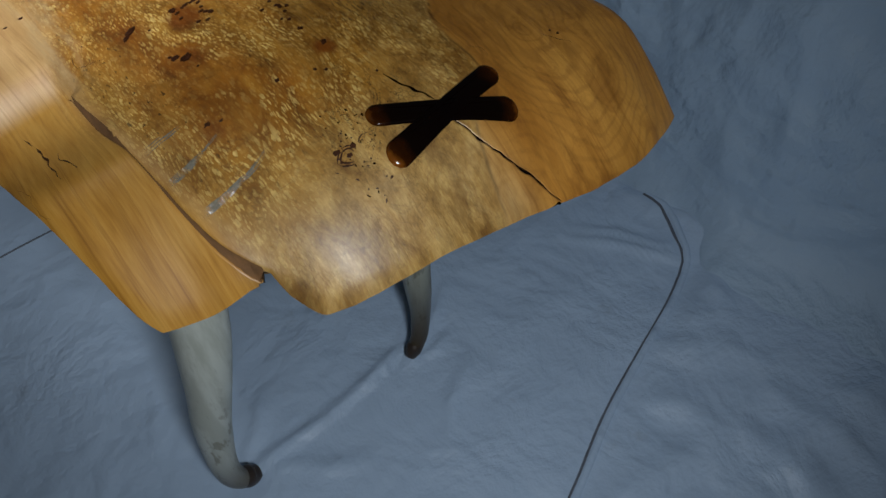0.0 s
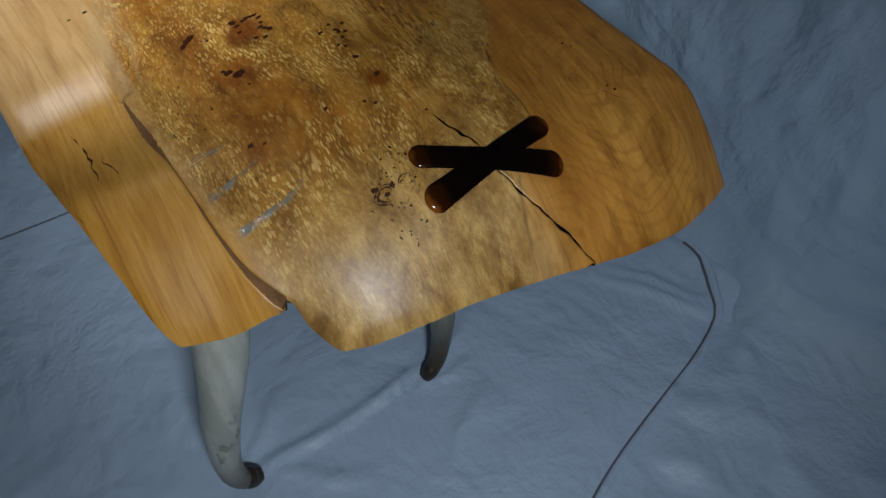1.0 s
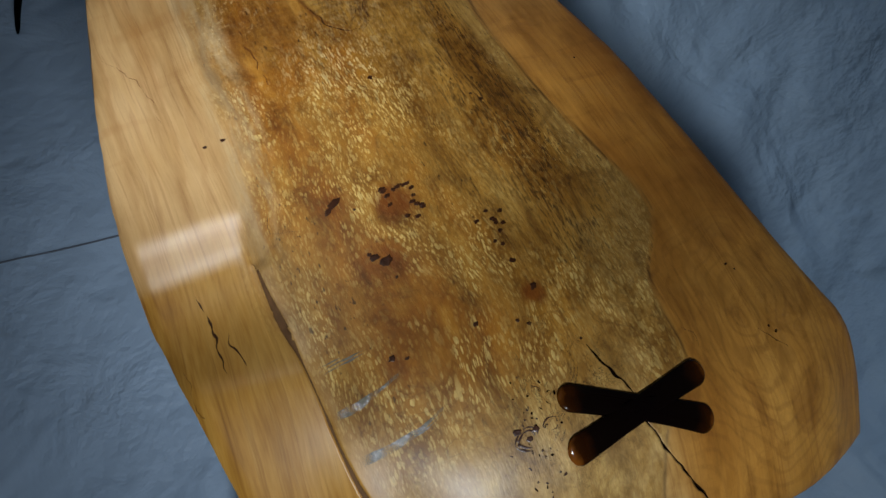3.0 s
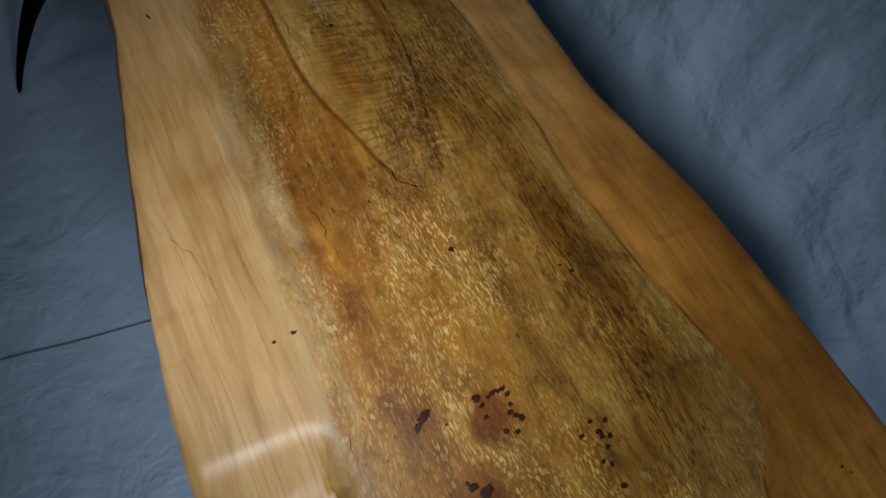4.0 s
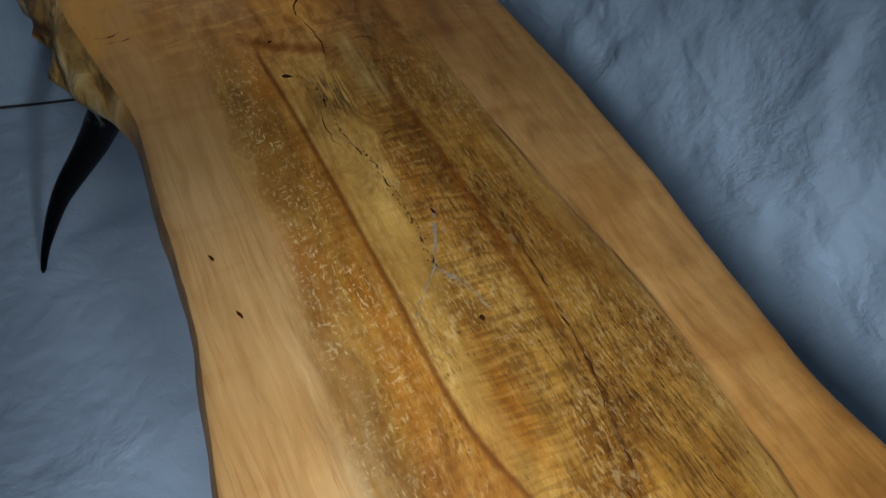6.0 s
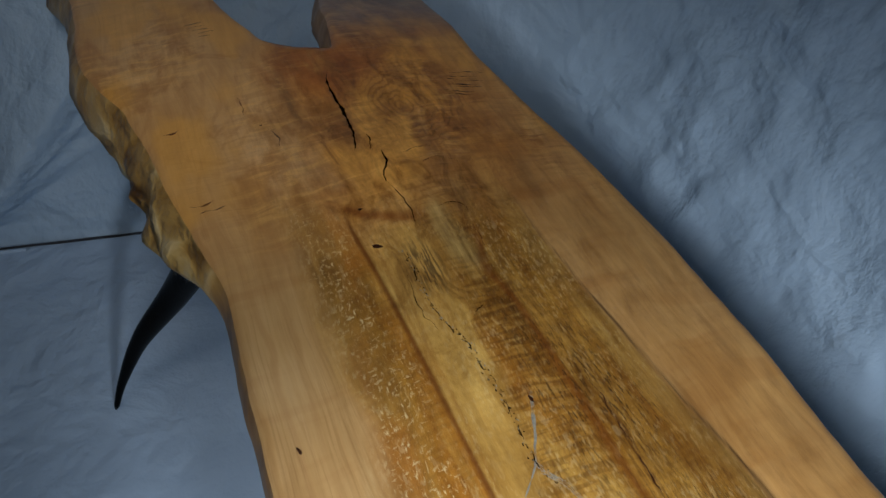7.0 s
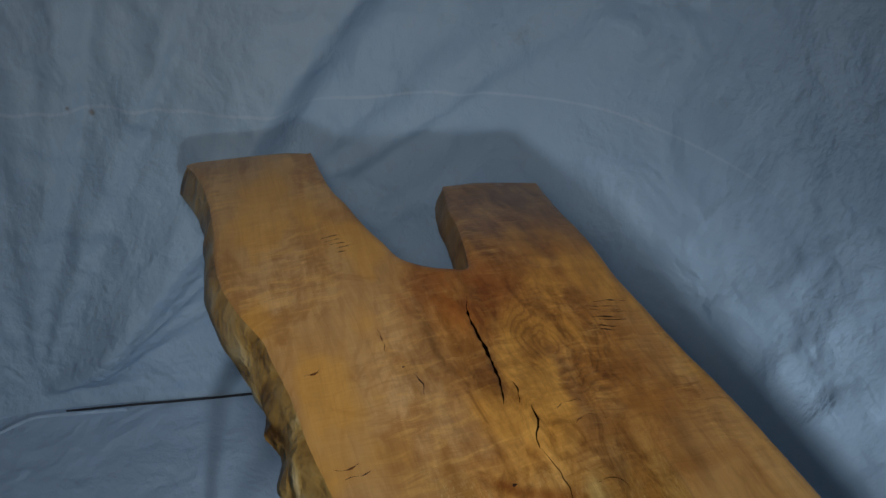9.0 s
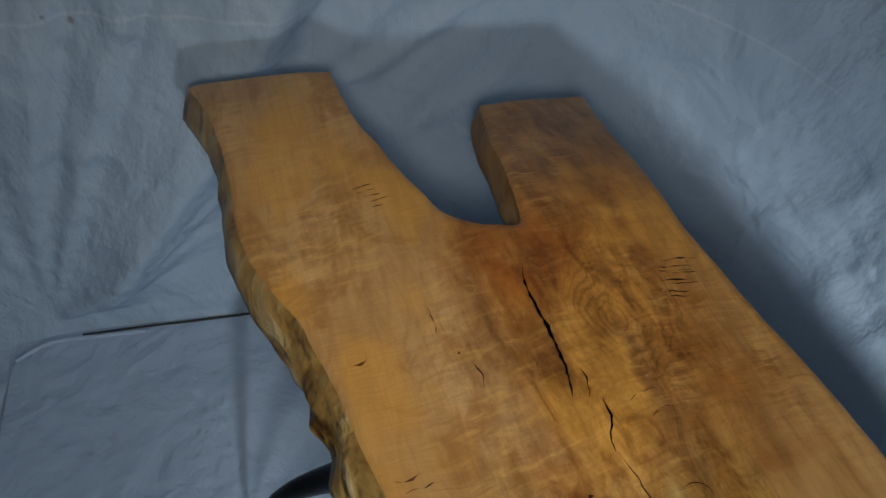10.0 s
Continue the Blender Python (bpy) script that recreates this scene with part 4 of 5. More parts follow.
LEFT = ((-0.1692, 0.2975), (-0.1725, 0.305), (-0.1755, 0.315), (-0.1808, 0.350), (-0.188, 0.40), (-0.193, 0.44), (-0.194, 0.485), (-0.192, 0.53), (-0.185, 0.60), (-0.177, 0.65), (-0.170, 0.70), (-0.160, 0.76), (-0.153, 0.80), (-0.147, 0.84), (-0.143, 0.92), (-0.139, 1.0), (-0.146, 1.038), (-0.150, 1.065), (-0.158, 1.109), (-0.164, 1.16), (-0.171, 1.195), (-0.175, 1.22), (-0.187, 1.25), (-0.199, 1.29), (-0.203, 1.33), (-0.199, 1.39), (-0.203, 1.468), (-0.218, 1.54))
FORK = ((-0.082, 1.498), (-0.079, 1.42), (-0.068, 1.375), (-0.060, 1.34), (-0.050, 1.31), (-0.040, 1.282), (-0.018, 1.263), (0.0, 1.256), (0.013, 1.252), (0.019, 1.264), (0.026, 1.295), (0.034, 1.33), (0.041, 1.372), (0.058, 1.44))
RIGHT = ((0.174, 1.431), (0.158, 1.34), (0.152, 1.28), (0.150, 1.22), (0.156, 1.17), (0.163, 1.12), (0.172, 1.08), (0.181, 1.02), (0.188, 0.96), (0.191, 0.90), (0.192, 0.84), (0.188, 0.78), (0.185, 0.72), (0.182, 0.66), (0.191, 0.60), (0.201, 0.54), (0.2045, 0.48), (0.207, 0.42), (0.211, 0.36), (0.219, 0.310), (0.2275, 0.276), (0.2285, 0.2555), (0.2277, 0.228), (0.2268, 0.2145))
NEAR = ((0.2268, 0.2145), (0.2257, 0.2078), (0.2235, 0.2052), (0.2045, 0.200), (0.179, 0.1948), (0.1495, 0.1926), (0.1175, 0.195), (0.085, 0.2009), (0.0714, 0.2034), (0.0508, 0.2083), (0.0305, 0.2125), (0.009, 0.2157), (-0.011, 0.2183), (-0.031, 0.2207), (-0.05, 0.2237), (-0.0614, 0.2267), (-0.072, 0.2298), (-0.0835, 0.2352), (-0.0882, 0.2378), (-0.0912, 0.2415), (-0.094, 0.2467), (-0.0985, 0.2575), (-0.0997, 0.2635))
FLAP = ((-0.1008, 0.2712), (-0.109, 0.2755), (-0.122, 0.2796), (-0.138, 0.2846), (-0.152, 0.2895), (-0.1645, 0.2942), (-0.1678, 0.2955), (-0.1692, 0.2975))
SEAM = ((-0.1265, 0.446), (-0.126, 0.414), (-0.1235, 0.383), (-0.1213, 0.3496), (-0.1198, 0.325), (-0.117, 0.304), (-0.1135, 0.292), (-0.108, 0.280), (-0.1003, 0.266))


def xseam(y):
    return float(np.interp(y, [p[1] for p in SEAM[::-1]], [p[0] for p in SEAM[::-1]]))


outline = []
for run in (LEFT, FORK, RIGHT, NEAR, FLAP):
    outline += spline(run, 0.006)[: None if run in (LEFT, FORK, RIGHT) and run is not RIGHT else -1]
outline = [q for i, q in enumerate(outline) if np.linalg.norm(q - outline[i - 1]) > 0.0008]
for i, q in enumerate(outline):
    outline[i] = q + 0.0007 * np.array((wob(*q, 0.0, 60), wob(*q, 3.0, 60)))
RIM = np.array(outline)


def rim_gap(p, rim):
    return float(np.sqrt(((rim - p) ** 2).sum(1).min()))


END_X, END_Y = (-0.1, -0.087, 0.0, 0.078, 0.14, 0.19, 0.221), (0.243, 0.2325, 0.2138, 0.2, 0.1905, 0.196, 0.208)


def top_z(x, y, flap=None):
    Y = y - 0.85
    z = 0.4295 - 0.0109 * x - 0.0115 * Y - 0.3268 * x * x + 0.1013 * Y * Y + 0.0106 * Y**3 - 0.3718 * Y**4
    z -= 0.029 * ease((y - 1.24) / 0.2) * ease((x + 0.02) / 0.06)
    z += 0.014 * ease((y - 1.3) / 0.25) * ease((-x - 0.02) / 0.06)
    z += 0.007 * math.exp(-((x / 0.09) ** 2)) * ease((y - 0.30) / 0.08) * ease((1.16 - y) / 0.1)
    if y < 0.48:
        if flap is None:
            flap = y < 0.447 and x < xseam(y)
        tongue = y - 0.262 - 0.38 * (-0.1025 - x)
        main = y - float(np.interp(x, END_X, END_Y))
        d = tongue if flap else main + 0.85 * ease((-0.055 - x) / 0.05) * (tongue - main)
        facet = 0.0195 * max(0.0, 1 - max(d, -0.02) / 0.075) ** 2
        roll = 0.60 * (max(0.0, 0.03 - d) + 0.5 * 0.05 * max(0.0, 1 - max(d - 0.03, 0.0) / 0.05) ** 2)
        z -= facet + ease((x + 0.05) / 0.10) * (roll - facet)
        # the whole near end leans down, the tongue most of all
        fall = 0.0588 - 0.1418 * min(x, 0.0) - 0.0115 * max(x, 0.0) - 0.1983 * y
        if flap:
            fall = 0.0155 + 0.43 * ((0.331 - y) - 0.3 * (x + 0.126)) - 0.008 * ease((x + 0.14) / 0.03) * ease((0.335 - y) / 0.05)
        z -= (1 - 0.4 * ease(x / 0.08)) * 0.5 * (fall + math.hypot(fall, 0.003))
    # the split-off tongue lies a step lower, behind a rounded shoulder
    if flap:
        s = min(1.0, max(0.0, (0.455 - y) / 0.18))
        z -= 0.0012 + 0.0093 * ease((y - 0.365) / 0.07) + 0.02 * s * max(0.0, xseam(y) - x)
    elif x < -0.10 and 0.44 < y < 0.51:
        z -= 0.0105 * ease((0.488 - y) / 0.036) * ease((-0.116 - x) / 0.014)
    return z + 0.0008 * wob(x, y, 0.0, 14)


def inside(p, rim):
    x, y = p
    a, b = rim, np.roll(rim, -1, 0)
    cross = (a[:, 1] > y) != (b[:, 1] > y)
    with np.errstate(divide="ignore", invalid="ignore"):
        at = (b[:, 0] - a[:, 0]) * (y - a[:, 1]) / (b[:, 1] - a[:, 1]) + a[:, 0]
    return bool((cross & (x < at)).sum() % 2)


CRACKS = {
    "end": (((0.0475, 0.268), (0.0525, 0.255), (0.056, 0.247), (0.0646, 0.2331), (0.0743, 0.2178), (0.0835, 0.2012)), 0.0009),
    "fork": (((-0.005, 1.203), (-0.007, 1.187), (-0.0065, 1.172), (-0.006, 1.159), (-0.0065, 1.14), (-0.008, 1.123), (-0.012, 1.104)), 0.0016),
}


def build_slab():
    pts, kind = [], []

    def put(p, k=0):
        pts.append((float(p[0]), float(p[1])))
        kind.append(k)

    for q in outline:
        put(q, 1)
    ring = len(pts)
    normals = []
    for i in range(ring):
        d = RIM[(i + 1) % ring] - RIM[i - 1]
        normals.append(np.array((-d[1], d[0])) / (np.linalg.norm(d) + 1e-9))
    if not inside(RIM[5] - 0.002 * normals[5], RIM):
        normals = [-n for n in normals]
    # normals now point outwards
    taken = set()

    def free(p, size=0.0028):
        key = (round(p[0] / 0.0028), round(p[1] / 0.0028))
        near = (0,) if size < 0.002 else (-1, 0, 1)
        if any((key[0] + a, key[1] + b) in taken for a in near for b in near):
            return False
        taken.add(key)
        return True

    for q in outline:
        taken.add((round(q[0] / 0.0028), round(q[1] / 0.0028)))
    for gap in (0.0035, 0.009):
        for i in range(ring):
            q = RIM[i] - gap * normals[i]
            if inside(q, RIM) and rim_gap(q, RIM) > gap * 0.9 and free(q, 0.0016):
                put(q)
    seam = spline(SEAM[:-1] + ((-0.1016, 0.2705),), 0.004)
    lines = []
    start = len(pts)
    for i, q in enumerate(seam):
        gap = 0.0004 + 0.0017 * math.exp(-(((q[1] - 0.402) / 0.020) ** 2)) + 0.0014 * math.exp(-(((q[1] - 0.275) / 0.022) ** 2)) + 0.0004 * wob(*q, 1.0, 90)
        gap *= min(1.0, (i + 1) / 6)
        for o, k in ((-gap - 0.0014, 2), (-gap, 2), (0.0, 5), (gap, 6), (gap + 0.0014, 6)):
            put((q[0] + o, q[1]), k)
        for a in (-2, -1, 0, 1, 2):
            taken.add((round(q[0] / 0.0028) + a, round(q[1] / 0.0028)))
    lines += [(start + 5 * i + k, start + 5 * i + 5 + k) for i in range(len(seam) - 1) for k in range(5)]
    for line, wide in CRACKS.values():
        run = [q + 0.0016 * np.array((wob(*q, 4.0, 170), 0.0)) for q in spline(line, 0.003)]
        start = len(pts)
        lines += [(start + 5 * i + k, start + 5 * i + 5 + k) for i in range(len(run) - 1) for k in range(5)]
        for i, q in enumerate(run):
            w = wide * (0.35 + 0.65 * math.sin(math.pi * (i + 0.5) / len(run))) * max(0.15, 0.8 + 1.3 * wob(*q, 2.0, 150))
            put(q, 3)
            for o in (-w - 0.0012, -w, w, w + 0.0012):
                put((q[0] + o, q[1]), 4)
            for a in (-2, -1, 0, 1, 2):
                taken.add((round(q[0] / 0.0028) + a, round(q[1] / 0.0028)))
    for low_y, high_y, cell in ((0.18, 0.52, 0.0055), (0.52, 1.56, 0.0085)):
        for y in np.arange(low_y, high_y, cell):
            for x in np.arange(-0.21, 0.225, cell):
                q = np.array((x, y)) + np.random.uniform(-0.3, 0.3, 2) * cell
                if inside(q, RIM) and rim_gap(q, RIM) > 0.011 and free(q, cell / 3):
                    put(q)
    from_edges = [(i, (i + 1) % ring) for i in range(ring)] + lines
    v2, _, tris, origin, _, _ = geometry.delaunay_2d_cdt([Vector(p) for p in pts], from_edges, [], 1, 1e-6)
    verts, kinds = [], []
    for p, org in zip(v2, origin):
        k = kind[org[0]] if org else 0
        kinds.append(k)
        z = top_z(p.x, p.y, True if k in (2, 5) else False if k == 6 else None)
        if k == 1:
            z -= 0.003
        if k in (3, 5):
            z -= 0.005 if k == 3 else 0.0025
        verts.append((p.x, p.y, z))
    order = {org[0]: i for i, org in reversed(list(enumerate(origin))) if org and org[0] < ring}
    faces = [tuple(t) if (v2[t[1]] - v2[t[0]]).cross(v2[t[2]] - v2[t[0]]) > 0 else tuple(reversed(t)) for t in tris]
    slots = [1 if any(kinds[k] == 3 for k in f) else 2 if any(kinds[k] == 5 for k in f) else 0 for f in faces]
    # underside
    n = len(verts)
    rimset = [order[i] for i in range(ring)]
    return verts, faces, slots, rimset, normals


def edge_shape(p):
    """Outward swell and thickness of the live edge at a place on the rim."""
    x, y = p
    swell, thick = 0.003 + 0.003 * wob(x, y, 1.0, 18), 0.042
    if x < -0.1 and y > 0.99:
        b = math.exp(-(((y - 1.105) / 0.05) ** 2)) + 0.9 * math.exp(-(((y - 1.20) / 0.06) ** 2))
        swell += b * (0.016 + 0.010 * wob(x, y, 4.0, 26)) + 0.008 * ease((y - 1.2) / 0.1)
        thick += 0.016 * b + 0.008 * ease((y - 1.2) / 0.1)
    elif -0.01 < x < 0.09 and y > 1.265:
        swell += 0.004 * ease((y - 1.265) / 0.03) * (1 + 0.6 * wob(x, y, 6.0, 40))
    if y < 0.30 or (x < -0.1 and y < 0.46):
        swell, thick = 0.001, 0.030
    return swell, thick


def build_edge(top, rimset, normals):
    rings = ((0.0, 0.0), (0.22, 0.08), (0.5, 0.25), (0.8, 0.45), (1.0, 0.65), (0.8, 0.85), (0.1, 0.97), (-1.2, 1.0))
    n, verts, faces = len(rimset), [], []
    for out, down in rings:
        for i, r in enumerate(rimset):
            x, y, z = top[r]
            swell, thick = edge_shape((x, y))
            rag = 0.6 * math.exp(-(((y - 1.12) / 0.075) ** 2)) if x < 0 else 0.0
            lump = 1 + (0.30 + rag) * wob(x, y, down * 0.09, 30) + rag * 0.25 * wob(x, y, down * 0.1, 60)
            under = ease((0.33 - y) / 0.04) if x > -0.1 else ease((0.60 - y) / 0.10)
            o = out * swell * lump + 0.0016 * math.sin(math.pi * down) - 0.045 * down * under
            verts.append((x + normals[i][0] * o, y + normals[i][1] * o, z - down * thick))
    for k in range(len(rings) - 1):
        for i in range(n):
            j = (i + 1) % n
            faces.append((k * n + i, (k + 1) * n + i, (k + 1) * n + j, k * n + j))
    return verts, faces, verts[-n:]


top_verts, top_faces, top_slots, rimset, rim_out = build_slab()
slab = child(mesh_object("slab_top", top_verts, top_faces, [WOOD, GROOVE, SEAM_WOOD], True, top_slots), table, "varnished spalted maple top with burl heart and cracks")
ev, ef, low = build_edge(top_verts, rimset, rim_out)
child(mesh_object("live_edge", ev, ef, [BARK]), table, "rounded natural edge with lumpy golden bark")
und = geometry.delaunay_2d_cdt([Vector(p[:2]) for p in low], [(i, (i + 1) % len(low)) for i in range(len(low))], [], 1, 1e-6)
child(mesh_object("underside", [(p.x, p.y, low[o[0]][2] if o else 0.37) for p, o in zip(und[0], und[3])], [tuple(f) for f in und[2]], [BARK]), table)


def horn_leg(line, radii, mat, label, knob=0.0):
    run = spline(line, 0.008)
    at = np.linspace(0, 1, len(run))
    base = np.linspace(0, 1, len(radii))
    r = [float(np.interp(a, base, radii)) * (1 + 0.04 * wob(*p, 14)) for a, p in zip(at, run)]
    r[-1] *= 0.55
    leg = child(tube("leg", [tuple(p) for p in run], r, mat, 24, 0.92), table, label)
    if knob:
        tip = spline([np.array(run[-4]), np.array(run[-2]), np.array(run[-1]) + np.array((0.0, 0.0, 0.001))], 0.003)
        t = np.linspace(0, 1, len(tip))
        child(tube("tip", [tuple(p) for p in tip], [knob * (0.75 + 0.5 * math.sin(math.pi * k)) for k in t], HORN_TIP, 16), leg, "dark blunt horn tip")
    return leg


HORN_TIP = plain("horn_tip", (0.035, 0.024, 0.018), 0.4)
horn_leg(((-0.120, 0.360, 0.40), (-0.137, 0.352, 0.29), (-0.154, 0.349, 0.215), (-0.173, 0.349, 0.14), (-0.185, 0.347, 0.06), (-0.179, 0.345, 0.022), (-0.161, 0.344, 0.013)), (0.0265, 0.024, 0.0222, 0.0195, 0.0165, 0.0135, 0.0105), HORN_GREY, "pale grey curved cattle horn leg with dark tip", 0.0095)
horn_leg(((0.072, 0.372, 0.40), (0.070, 0.360, 0.25), (0.067, 0.348, 0.14), (0.066, 0.345, 0.07), (0.056, 0.340, 0.028), (0.038, 0.337, 0.011)), (0.026, 0.0225, 0.019, 0.0165, 0.012, 0.0085), HORN_BROWN, "pale grey curved cattle horn leg with brown tip", 0.0075)
horn_leg(((-0.112, 1.090, 0.40), (-0.137, 1.118, 0.35), (-0.173, 1.162, 0.25), (-0.222, 1.196, 0.15), (-0.258, 1.214, 0.06), (-0.277, 1.220, 0.003)), (0.0185, 0.0165, 0.0140, 0.0105, 0.0065, 0.003), HORN_BLACK, "glossy black pointed horn leg splayed outwards")
horn_leg(((0.085, 1.090, 0.40), (0.095, 1.118, 0.35), (0.105, 1.150, 0.25), (0.115, 1.180, 0.15), (0.125, 1.20, 0.06), (0.13, 1.205, 0.004)), (0.021, 0.0195, 0.0165, 0.0125, 0.008, 0.004), HORN_BLACK, "glossy black pointed horn leg under the table")


# inlay: two crossed bars with round ends, standing a little proud
def inlay_bar(bm, a, b, wide, lift, bow):
    a, b = Vector(a), Vector(b)
    way = (b - a).normalized()
    side = Vector((-way.y, way.x))
    long = (b - a).length
    rim = []
    for k in range(13):
        t = math.pi * (k / 12 - 0.5)
        rim.append((long + wide * math.cos(t), wide * math.sin(t)))
    for s in np.linspace(0.92, 0.08, 9):
        rim.append((long * s, wide * (1 - 0.12 * math.sin(math.pi * s))))
    for k in range(13):
        t = math.pi * (k / 12 + 0.5)
        rim.append((wide * math.cos(t), wide * math.sin(t)))
    for s in np.linspace(0.08, 0.92, 9):
        rim.append((long * s, -wide * (1 - 0.12 * math.sin(math.pi * s))))
    rings = []
    for scale, h in ((1.0, -0.004), (1.0, 0.0006), (0.93, 0.0014), (0.75, 0.0019), (0.4, 0.0022)):
        ring = []
        for u, v in rim:
            m = min(max(u, 0), long)
            u2, v2 = m + (u - m) * scale, v * scale
            p = a + way * u2 + side * (v2 + bow * math.sin(math.pi * m / long))
            ring.append(bm.verts.new((p.x, p.y, top_z(p.x, p.y) + h + lift)))
        rings.append(ring)
    for r0, r1 in zip(rings, rings[1:]):
        for k in range(len(r0)):
            j = (k + 1) % len(r0)
            bm.faces.new((r0[k], r0[j], r1[j], r1[k]))
    bm.faces.new(rings[-1])


def part(name, bm, mat, parent, label=""):
    me = bpy.data.meshes.new(name)
    bmesh.ops.recalc_face_normals(bm, faces=bm.faces)
    bm.to_mesh(me)
    bm.free()
    me.materials.append(mat)
    me.polygons.foreach_set("use_smooth", [True] * len(me.polygons))
    return child(new(name, me), parent, label)


bm = bmesh.new()
inlay_bar(bm, (0.0082, 0.2961), (0.0837, 0.2557), 0.0080, 0.0, 0.0)
part("inlay_bar", bm, RESIN, table, "dark amber bar of the crossed inlay")
bm = bmesh.new()
inlay_bar(bm, (0.0024, 0.2696), (0.0894, 0.2802), 0.0080, 0.0004, 0.0)
part("inlay_bar", bm, RESIN, table, "dark amber bar of the crossed inlay")


def blotch(x, y, rx, ry, turn, mat=None, name="knot"):
    """A small sunken knot: an uneven oval dish a hair above the wood."""
    verts, faces, n = [], [], 20
    rx, ry = 0.8 * rx, 0.8 * ry
    for s, h in ((1.0, 0.0003), (0.7, 0.0005), (0.3, 0.0004)):
        for k in range(n):
            t = 2 * math.pi * k / n
            r = 1 + 0.5 * wob(math.cos(t) + 70 * x, math.sin(t) + 70 * y, 1.0, 1.3) + 0.3 * wob(math.cos(t) + 90 * x, math.sin(t) + 90 * y, 4.0, 2.3)
            u, v = rx * r * s * math.cos(t), ry * r * s * math.sin(t)
            px, py = x + u * math.cos(turn) - v * math.sin(turn), y + u * math.sin(turn) + v * math.cos(turn)
            verts.append((px, py, top_z(px, py) + h))
    for q in range(2):
        for k in range(n):
            faces.append((q * n + k, q * n + (k + 1) % n, (q + 1) * n + (k + 1) % n, (q + 1) * n + k))
    faces.append(tuple(range(2 * n, 3 * n)))
    return child(mesh_object(name, verts, faces, [mat or KNOT]), slab)


KNOTS = ((-0.056, 0.411, 0.0060, 0.0034, 0.4), (-0.062, 0.416, 0.0045, 0.0026, 0.2), (-0.064, 0.419, 0.002, 0.0014, 0.2), (-0.070, 0.461, 0.0060, 0.0034, 0.5), (-0.075, 0.457, 0.0040, 0.0024, 0.8), (-0.060, 0.452, 0.0014, 0.001, 0.2), (-0.055, 0.399, 0.0014, 0.001, 0.0), (-0.0772, 0.3550, 0.003, 0.0018, 0.4), (-0.0692, 0.3518, 0.0016, 0.001, 0.0), (0.0314, 0.3240, 0.0012, 0.001, 0.0), (0.0183, 0.3623, 0.003, 0.0026, 0.0), (0.014, 0.382, 0.0026, 0.0022, 0.0), (-0.116, 0.539, 0.0022, 0.0016, 0.2), (-0.128, 0.538, 0.0018, 0.0014, 0.0), (0.0, 0.769, 0.0022, 0.0026, 0.3), (-0.007, 0.551, 0.0022, 0.0022, 0.3), (0.060, 0.510, 0.0026, 0.0014, -0.6), (0.055, 0.516, 0.0016, 0.0012, -0.4), (-0.033, 1.034, 0.0018, 0.0015, 0.0), (-0.034, 0.996, 0.0045, 0.0022, -0.5), (-0.0285, 0.2918, 0.0030, 0.0022, 0.0), (-0.0233, 0.2858, 0.0022, 0.0018, 0.0), (-0.0176, 0.2892, 0.0026, 0.0022, 0.6), (-0.0302, 0.2854, 0.0014, 0.001, 0.6), (0.1634, 0.2825, 0.0016, 0.0012, 0.2), (0.1601, 0.2873, 0.0012, 0.001, 0.2), (0.1575, 0.3342, 0.0016, 0.001, 0.2), (0.1615, 0.3292, 0.001, 0.001, 0.2), (-0.123, 0.829, 0.0012, 0.004, 0.3), (-0.126, 0.872, 0.001, 0.0035, 0.3), (-0.075, 1.156, 0.0014, 0.001, 0.0), (-0.0251, 0.3542, 0.0022, 0.0018, 0.3), (-0.0009, 0.3471, 0.0016, 0.0014, 0.0), (0.0051, 0.3431, 0.0018, 0.0014, 0.0), (0.159, 0.534, 0.0012, 0.001, 0.0), (0.009, 0.85, 0.0014, 0.0032, 0.2))
for k in KNOTS:
    blotch(*k)
for k in range(17):
    blotch(-0.046 + 0.030 * random.random(), 0.432 + 0.028 * random.random(), 0.0018 + 0.0016 * random.random(), 0.0016, 0.3)
for k in range(10):
    blotch(0.004 + 0.022 * random.random(), 0.392 + 0.03 * random.random(), 0.0016 + 0.0010 * random.random(), 0.0015, 0.3)


def vein(line, wide, mat, label, name, height=0.0005, end=0.3, wander=0.0, broken=0.5):
    """A thin filled line lying in the wood; it wanders, swells and thins out."""
    run = spline(line, 0.002)
    verts, faces = [], []
    for i, p in enumerate(run):
        way = run[min(i + 1, len(run) - 1)] - run[max(i - 1, 0)]
        n = np.array((-way[1], way[0])) / (np.linalg.norm(way) + 1e-9)
        w = wide * (end + (1 - end) * math.sin(math.pi * (i + 0.3) / len(run))) * max(0.03, 1 + 2.6 * broken * wob(*p, 0.0, 130))
        p = p + n * wander * (wob(*p, 7.0, 60) + 0.6 * wob(*p, 9.0, 160))
        for o, h in ((-1, 0.0001), (0, height), (1, 0.0001)):
            q = p + n * w * o
            verts.append((q[0], q[1], top_z(*q) + h))
    for i in range(len(run) - 1):
        for k in range(2):
            faces.append((3 * i + k, 3 * i + k + 1, 3 * i + k + 4, 3 * i + k + 3))
    return child(mesh_object(name, verts, faces, [mat]), slab, label)


